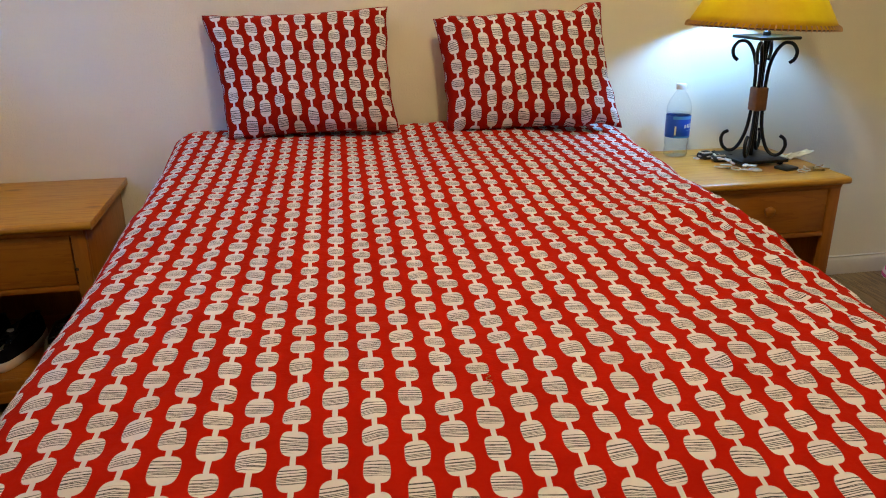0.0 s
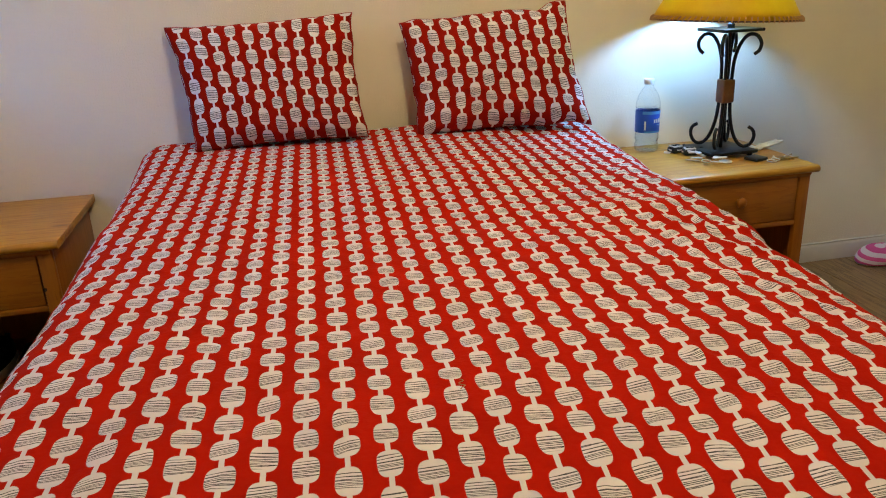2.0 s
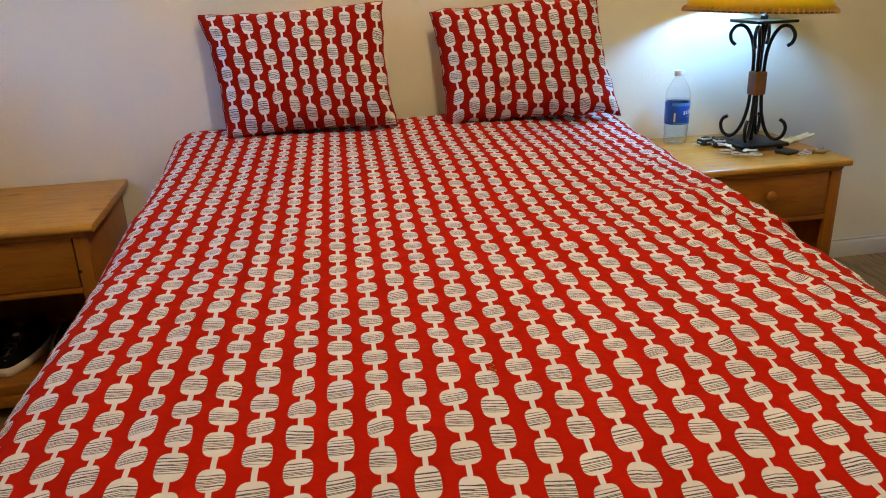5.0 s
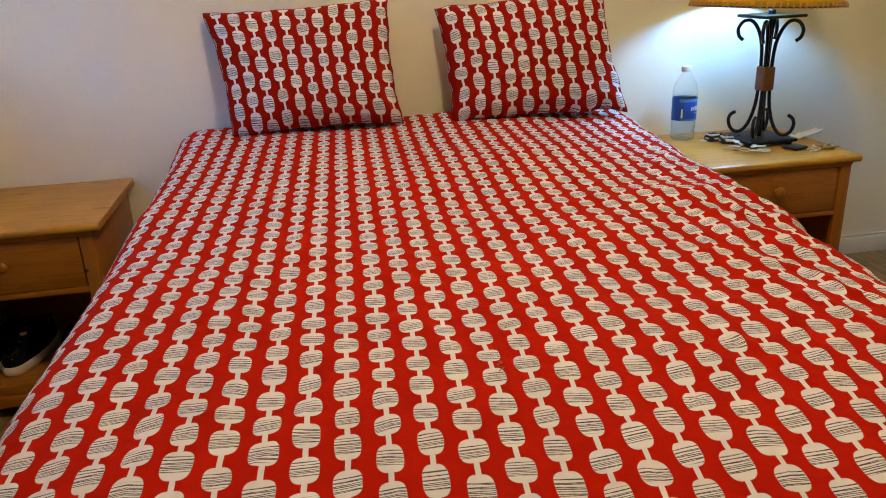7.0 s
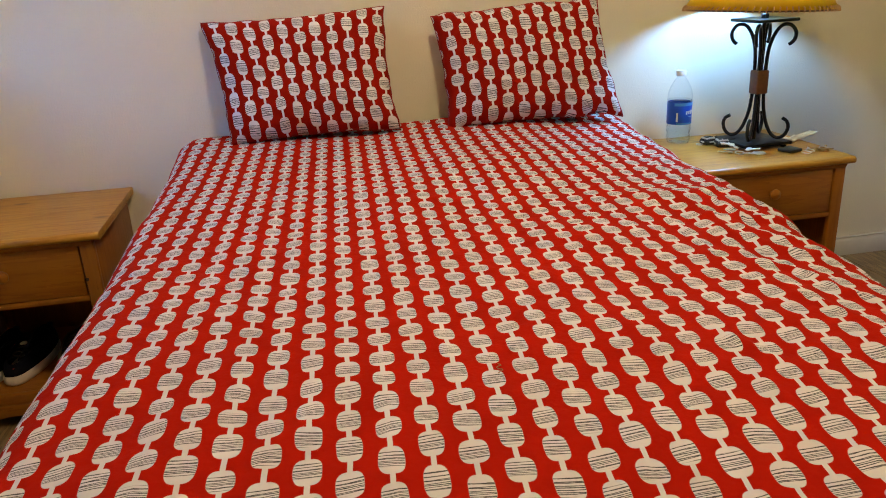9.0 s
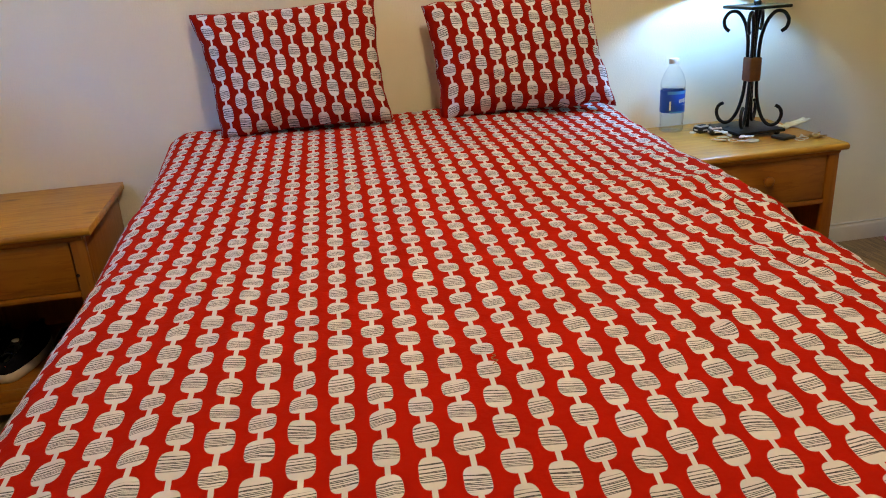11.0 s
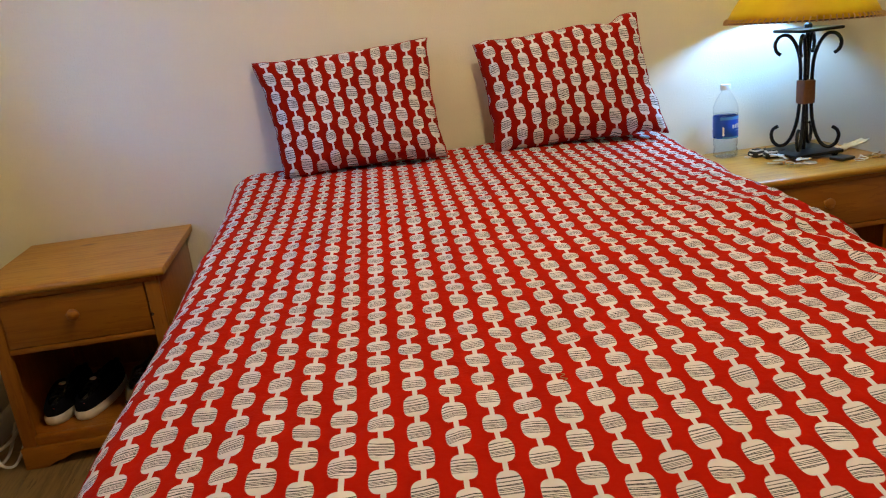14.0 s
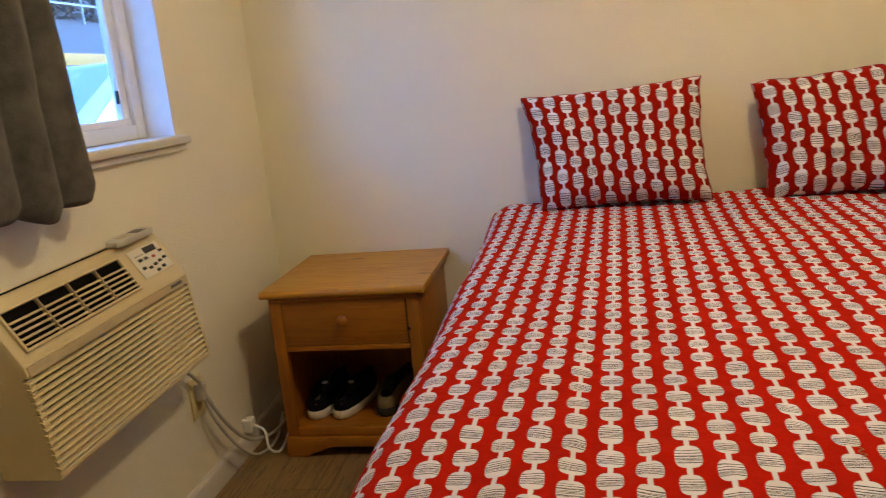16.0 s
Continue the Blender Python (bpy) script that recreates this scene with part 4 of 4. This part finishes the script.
def make_tissue():
    bm = bmesh.new()
    n = 18
    g = [[bm.verts.new((-0.05 + 0.10 * i / n, (-0.022 + 0.044 * j / n) * (1 - 0.3 * i / n), 0.007 + 0.007 * noise.noise(Vector((i * 0.35, j * 0.4, 2))) + 0.012 * (i / n) ** 2)) for j in range(n + 1)] for i in range(n + 1)]
    for i in range(n):
        for j in range(n):
            bm.faces.new((g[i][j], g[i + 1][j], g[i + 1][j + 1], g[i][j + 1]))
    ob = solid("paper_wrapper", bm, PAPER, "crumpled white paper wrapper on the nightstand", "wrapper")
    sol = ob.modifiers.new("thickness", "SOLIDIFY")
    sol.thickness = 0.003
    ob.matrix_world = pose(1.368, -0.205, TOP, 0, 0, 10) @ Matrix.Scale(1.12, 4)


make_tissue()

# ---- pink thing on the floor ----


def make_slipper():
    s = thing("slipper", pose(2.045, -0.115, ZF, 0, 0, 168) @ Matrix.Diagonal((0.95, 0.95, 0.86, 1)), "pink and white striped plush slipper on the floor", "slipper")
    out = []
    for k in range(36):
        a = 2 * math.pi * k / 36
        out.append((0.135 * math.cos(a), (0.045 + 0.008 * math.cos(a)) * math.sin(a)))
    part("sole", prism(out, "z", 0.0, 0.022, 0.005), PINK, s)
    bm = ellipsoid((0.045, 0, 0.022), (0.098, 0.058, 0.074), 28)
    for v in bm.verts:
        v.co.z = max(v.co.z, 0.012)
        v.co += Vector((0, 0, 0.006 * noise.noise(v.co * 30)))
    part("upper", bm, PINK, s)
    part("cuff", tube([(-0.035, -0.05, 0.03), (-0.045, -0.025, 0.062), (-0.047, 0, 0.07), (-0.045, 0.025, 0.062), (-0.035, 0.05, 0.03)], 0.012, 10), plain("hot_pink_plush", (0.75, 0.08, 0.30), 0.9, relief=0.003, scale=200), s)


make_slipper()

# ---- air conditioner in the wall ----
AY0, AY1 = -1.400, -0.812


def make_ac():
    ac = thing("air_conditioner", pose(XL, AY1 + 0.0136, 0.002, 1.3, 0, 0), "cream through-wall air conditioner with a louvred front", "air conditioner")
    L = AY1 - AY0
    # side outline: distance from the wall, height; y runs 0 .. -L
    zt, zf, zb = 0.788, 0.682, 0.452
    dt, db = 0.106, 0.136

    def deep(z):
        """Depth of the front, which leans outwards towards its foot."""
        return dt + (db - dt) * (zf - z) / (zf - zb)
    body = [(0.002, zt), (0.034, zt), (0.040, zt - 0.004), (dt - 0.006, zf + 0.006), (dt, zf - 0.006), (deep(zf - 0.028), zf - 0.028), (deep(zf - 0.03) - 0.012, zf - 0.030), (db - 0.012, zb + 0.018), (db - 0.006, zb + 0.016), (db - 0.006, zb + 0.004), (db - 0.012, zb), (0.002, zb)]
    part("housing", prism(body, "y", -L, 0, 0.003), CREAM, ac)

    def on_front(y0, y1, z0, z1, d0, d1):
        return prism([(deep(z0) + d0, z0), (deep(z0) + d1, z0), (deep(z1) + d1, z1), (deep(z1) + d0, z1)], "y", y0, y1)
    part("fascia_strip", on_front(-L + 0.006, -0.006, zf - 0.027, zf - 0.008, -0.001, 0.0015), CREAM_DARK, ac, "duller cream strip")
    part("badge", on_front(-0.085, -0.035, zf - 0.020, zf - 0.013, 0.0012, 0.0025), GREYMARK, ac)
    # thin black strip painted for the shaded gap along the top
    part("gap_shade", box(0.020, 0.026, -L + 0.004, -0.17, zt - 0.001, zt + 0.002), SHADE_BLACK, ac, "dark strip painted as the shaded gap at the top edge")
    # louvred front with a blank end; a black sheet paints the shade between louvres
    part("louvre_shade", on_front(-L + 0.03, -0.185, zb + 0.022, zf - 0.036, -0.0118, -0.0106), SHADE_BLACK, ac)
    part("blank_backing", on_front(-0.184, -0.03, zb + 0.022, zf - 0.036, -0.0118, -0.0080), CREAM, ac)
    nl = 14
    for i in range(nl):
        z = zb + 0.020 + (zf - 0.030 - zb - 0.020) * (i + 0.5) / nl
        df = deep(z)
        prof = [(df - 0.0105, z - 0.0035), (df - 0.001, z - 0.0052), (df + 0.0005, z - 0.0035), (df - 0.002, z + 0.0005), (df - 0.0105, z + 0.0020)]
        part("louvre", prism(prof, "y", -L - 0.0015, -0.012), CREAM, ac)
    part("grille_edge", on_front(-0.012, -0.002, zb + 0.018, zf - 0.031, -0.0118, 0.0), CREAM, ac)
    part("grille_edge", on_front(-L + 0.002, -L + 0.016, zb + 0.018, zf - 0.031, -0.0118, -0.0040), CREAM, ac)
    # sloping top: frame of reference along the slope
    p0, p1 = Vector((0.040, 0, zt - 0.004)), Vector((dt - 0.006, 0, zf + 0.006))
    along = (p1 - p0).normalized()
    out = Vector((-along.z, 0, along.x)) if -along.z > 0 else Vector((along.z, 0, -along.x))
    slope = Matrix(((0, along.x, out.x, p0.x), (-1, 0, 0, 0), (0, along.z, out.z, p0.z), (0, 0, 0, 1)))
    # local: x = away from the wall's corner along the unit, y = down the slope, z = out of the slope
    ln = (p1 - p0).length

    def flat(x0, x1, y0, y1, z0, z1, bevel=0.0):
        bm = box(x0, x1, y0, y1, z0, z1, bevel)
        bm.transform(slope)
        bmesh.ops.recalc_face_normals(bm, faces=bm.faces[:])
        return bm
    va, vb = 0.191, L - 0.030
    # the housing is solid here: a black sheet paints the vent's shaded depth
    part("vent_shade", flat(va, vb, 0.024, ln - 0.012, 0.0005, 0.0015), SHADE_BLACK, ac)
    for a, b, c, d in ((va - 0.006, vb + 0.006, 0.018, 0.024), (va - 0.006, vb + 0.006, ln - 0.012, ln - 0.006), (va - 0.006, va, 0.024, ln - 0.012), (vb, vb + 0.006, 0.024, ln - 0.012)):
        part("vent_frame", flat(a, b, c, d, 0.0005, 0.007, 0.001), CREAM, ac)
    for i in range(5):
        y = 0.048 + (ln - 0.066) * i / 4
        bm = box(va, vb, -0.0026, 0.0026, -0.0008, 0.0008)
        bm.transform(slope @ pose(0, y, 0.0075, 32))
        part("vane", bm, CREAM, ac)
    for i in range(3):
        x = va + (vb - va) * (i + 1) / 4
        part("vane_post", flat(x - 0.0015, x + 0.0015, 0.024, ln - 0.012, 0.002, 0.011, 0.0008), CREAM_DARK, ac)
    # control panel
    def sheet(x0, x1, y0, y1, z0, z1, bevel=0.0):
        return flat(0.022 + (x0 - 0.045) * 1.05, 0.022 + (x1 - 0.045) * 1.05, 0.018 + (y0 - 0.028) * 0.8, 0.018 + (y1 - 0.028) * 0.8, z0, z1, bevel)

    panel = part("control_panel", sheet(0.045, 0.165, 0.028, 0.122, 0.0005, 0.002, 0.0005), PALE, ac, "pale control panel with dark buttons")
    part("display", sheet(0.062, 0.108, 0.034, 0.054, 0.002, 0.003), BLACK, panel)
    part("indicator", sheet(0.082, 0.094, 0.066, 0.074, 0.002, 0.0028), REDMARK, panel)
    for x, y in ((0.055, 0.062), (0.118, 0.066), (0.140, 0.066), (0.058, 0.086), (0.080, 0.090), (0.102, 0.094), (0.124, 0.098), (0.080, 0.110), (0.146, 0.092), (0.105, 0.114)):
        part("button", sheet(x - 0.0065, x + 0.0065, y - 0.0045, y + 0.0045, 0.002, 0.0045, 0.001), BLACK if x != 0.118 else GREYMARK, panel)
    for x in (0.122, 0.134, 0.146):
        part("print_bar", sheet(x - 0.004, x + 0.004, 0.050, 0.053, 0.002, 0.0026), GREYMARK, panel)
    return ac


make_ac()
rem = thing("remote_control", pose(XL + 0.036, AY1 - 0.100, 0.7887, 0, -1.3, 92), "white remote control lying on the air conditioner", "remote control")
outline = [(0.086 * max(-0.93, min(0.93, 1.06 * math.cos(k * math.pi / 14))), 0.024 * max(-0.94, min(0.94, 1.3 * math.sin(k * math.pi / 14)))) for k in range(28)]
part("body", prism(outline, "z", 0, 0.015, 0.003), REMOTE, rem)
part("screen", box(0.012, 0.052, -0.015, 0.015, 0.0149, 0.0156), GREYMARK, rem)
for i in range(3):
    part("button", box(-0.045 + 0.017 * i, -0.035 + 0.017 * i, -0.006, 0.006, 0.0149, 0.0165, 0.0007), IVORY, rem)

# ---- outlets and cords ----


def outlet(y, z, label, mat):
    o = thing("wall_outlet", pose(XL, y, z), label, "outlet", "wall outlets")
    part("plate", box(0.0005, 0.006, -0.036, 0.036, -0.058, 0.058, 0.003), mat, o)
    for s in (-1, 1):
        f = part("socket", box(0.006, 0.0085, -0.017, 0.017, s * 0.02 - 0.014, s * 0.02 + 0.014, 0.003), mat, o)
        for d in (-0.006, 0.006):
            part("slot", box(0.0085, 0.0089, d - 0.001, d + 0.001, s * 0.02 - 0.004, s * 0.02 + 0.005), BLACK, f)
    return o


outlet(-0.692, 0.29, "ivory wall outlet with a plugged-in cord below the air conditioner", IVORY)
plug = thing("power_plug", pose(XL + 0.0005, -0.447, 0.0605), "white power adapter standing on the baseboard", "plug")
part("body", box(0.0, 0.034, -0.018, 0.018, 0.0, 0.046, 0.006, 3), WHITEPL, plug)
for d in (-0.008, 0.008):
    part("prong", box(0.010, 0.016, d - 0.0015, d + 0.0015, 0.046, 0.060, 0.0006), BRASSY, plug, "steel prong")

cord = thing("electric_cable", pose(XL, 0, 0), "thick grey-white air conditioner cord hanging to the floor", "cord")
part("plug_head", box(0.009, 0.036, -0.715, -0.688, 0.285, 0.335, 0.006, 3), CORD, cord)
part("lead", tube([(0.028, -0.815, 0.452), (0.03, -0.77, 0.40), (0.034, -0.72, 0.345), (0.034, -0.70, 0.30), (0.05, -0.66, 0.21), (0.055, -0.59, 0.125), (0.06, -0.52, 0.07), (0.07, -0.45, 0.045), (0.095, -0.40, 0.05), (0.115, -0.33, 0.08)], 0.0055, 10), CORD, cord)
part("lead", tube([(0.03, -0.70, 0.285), (0.045, -0.69, 0.22), (0.06, -0.63, 0.115), (0.07, -0.56, 0.045), (0.075, -0.49, 0.012), (0.09, -0.42, 0.02), (0.085, -0.33, 0.07)], 0.0045, 10), CORD, cord)
loop = thing("loose_cable", pose(XL, 0, 0), "white cable looping beside the nightstand", "cable")
part("wire", tube([(0.035, -0.445, 0.080), (0.075, -0.462, 0.070), (0.10, -0.50, 0.03), (0.12, -0.47, 0.006), (0.125, -0.40, 0.03), (0.118, -0.35, 0.065), (0.112, -0.31, 0.085)], 0.004, 10), WHITEPL, loop)

# ---- curtain ----


def make_curtain():
    cur = thing("curtain", pose(XL, 0, 0), "grey-brown velour curtain hanging over the window", "curtain")
    bm = bmesh.new()
    y0, y1, z0, z1 = -1.95, -1.055, 0.905, 2.10
    nu, nv = 150, 70
    g = []
    for j in range(nv + 1):
        t = j / nv
        row = []
        for i in range(nu + 1):
            s = i / nu
            z = z0 + (z1 - z0) * t
            ye = y1 - 0.022 - 0.070 * min(0.5, z - z0)
            y = ye + (y0 - ye) * s
            slit = abs(math.sin(s * 23.3 - 2.68 + 0.25 * math.sin(4 * t) + 0.9 * t)) ** 0.8
            fold = 0.040 * (slit - 0.6) + 0.010 * math.sin(s * 31 + 2 + 1.5 * t) + 0.016 * noise.noise(Vector((s * 14, t * 4, 8))) + 0.014 * noise.noise(Vector((s * 9, t * 3, 0))) + 0.006 * noise.noise(Vector((s * 26, t * 9, 3)))
            hem = (0.010 * math.sin(s * 21 + 1) + 0.042 * math.exp(-(s / 0.025) ** 2) - 0.014 * slit) * (1 - t) ** 3
            edge = math.exp(-(s / 0.02) ** 2)
            x = 0.085 + fold * (0.7 + 0.3 * t) - 0.03 * edge
            if t < 0.03:
                x -= 0.014 * (1 - t / 0.03)
                z += 0.012 * (1 - t / 0.03)
            row.append(bm.verts.new((x, y + 0.012 * (1 - t) * (1 - s), z + hem)))
        g.append(row)
    for j in range(nv):
        for i in range(nu):
            bm.faces.new((g[j][i], g[j][i + 1], g[j + 1][i + 1], g[j + 1][i]))
    cl = part("cloth", bm, VELOUR, cur, smooth=180)
    sol = cl.modifiers.new("thickness", "SOLIDIFY")
    sol.thickness = 0.007
    part("rod", tube([(0.085, -2.02, 2.105), (0.085, -1.5, 2.105), (0.085, -0.40, 2.105)], 0.009, 12), IRON, cur)
    for y in (-1.99, -0.44):
        part("bracket", box(0.0, 0.09, y - 0.008, y + 0.008, 2.09, 2.104, 0.002), IRON, cur)


make_curtain()

# ---- floor planks ----
shared = {}
rng = random.Random(3)
wide = 0.18
x = XL - 0.02
while x < XR:
    y = YB - rng.uniform(0.1, 1.1)
    while y < 0:
        a, b = max(y, YB), min(y + 1.22, 0)
        if b - a > 0.02:
            ln = round(b - a, 3)
            if ln not in shared:
                shared[ln] = mesh_of(box(0.001, wide - 0.001, 0.001, ln - 0.001, -0.0038, 0.0, 0.0008, 1), "plank", FLOORWOOD)
            ob = new("plank", shared[ln])
            ob.location = (x, a, ZF)
            ob.parent = floor
        y += 1.22
    x += wide
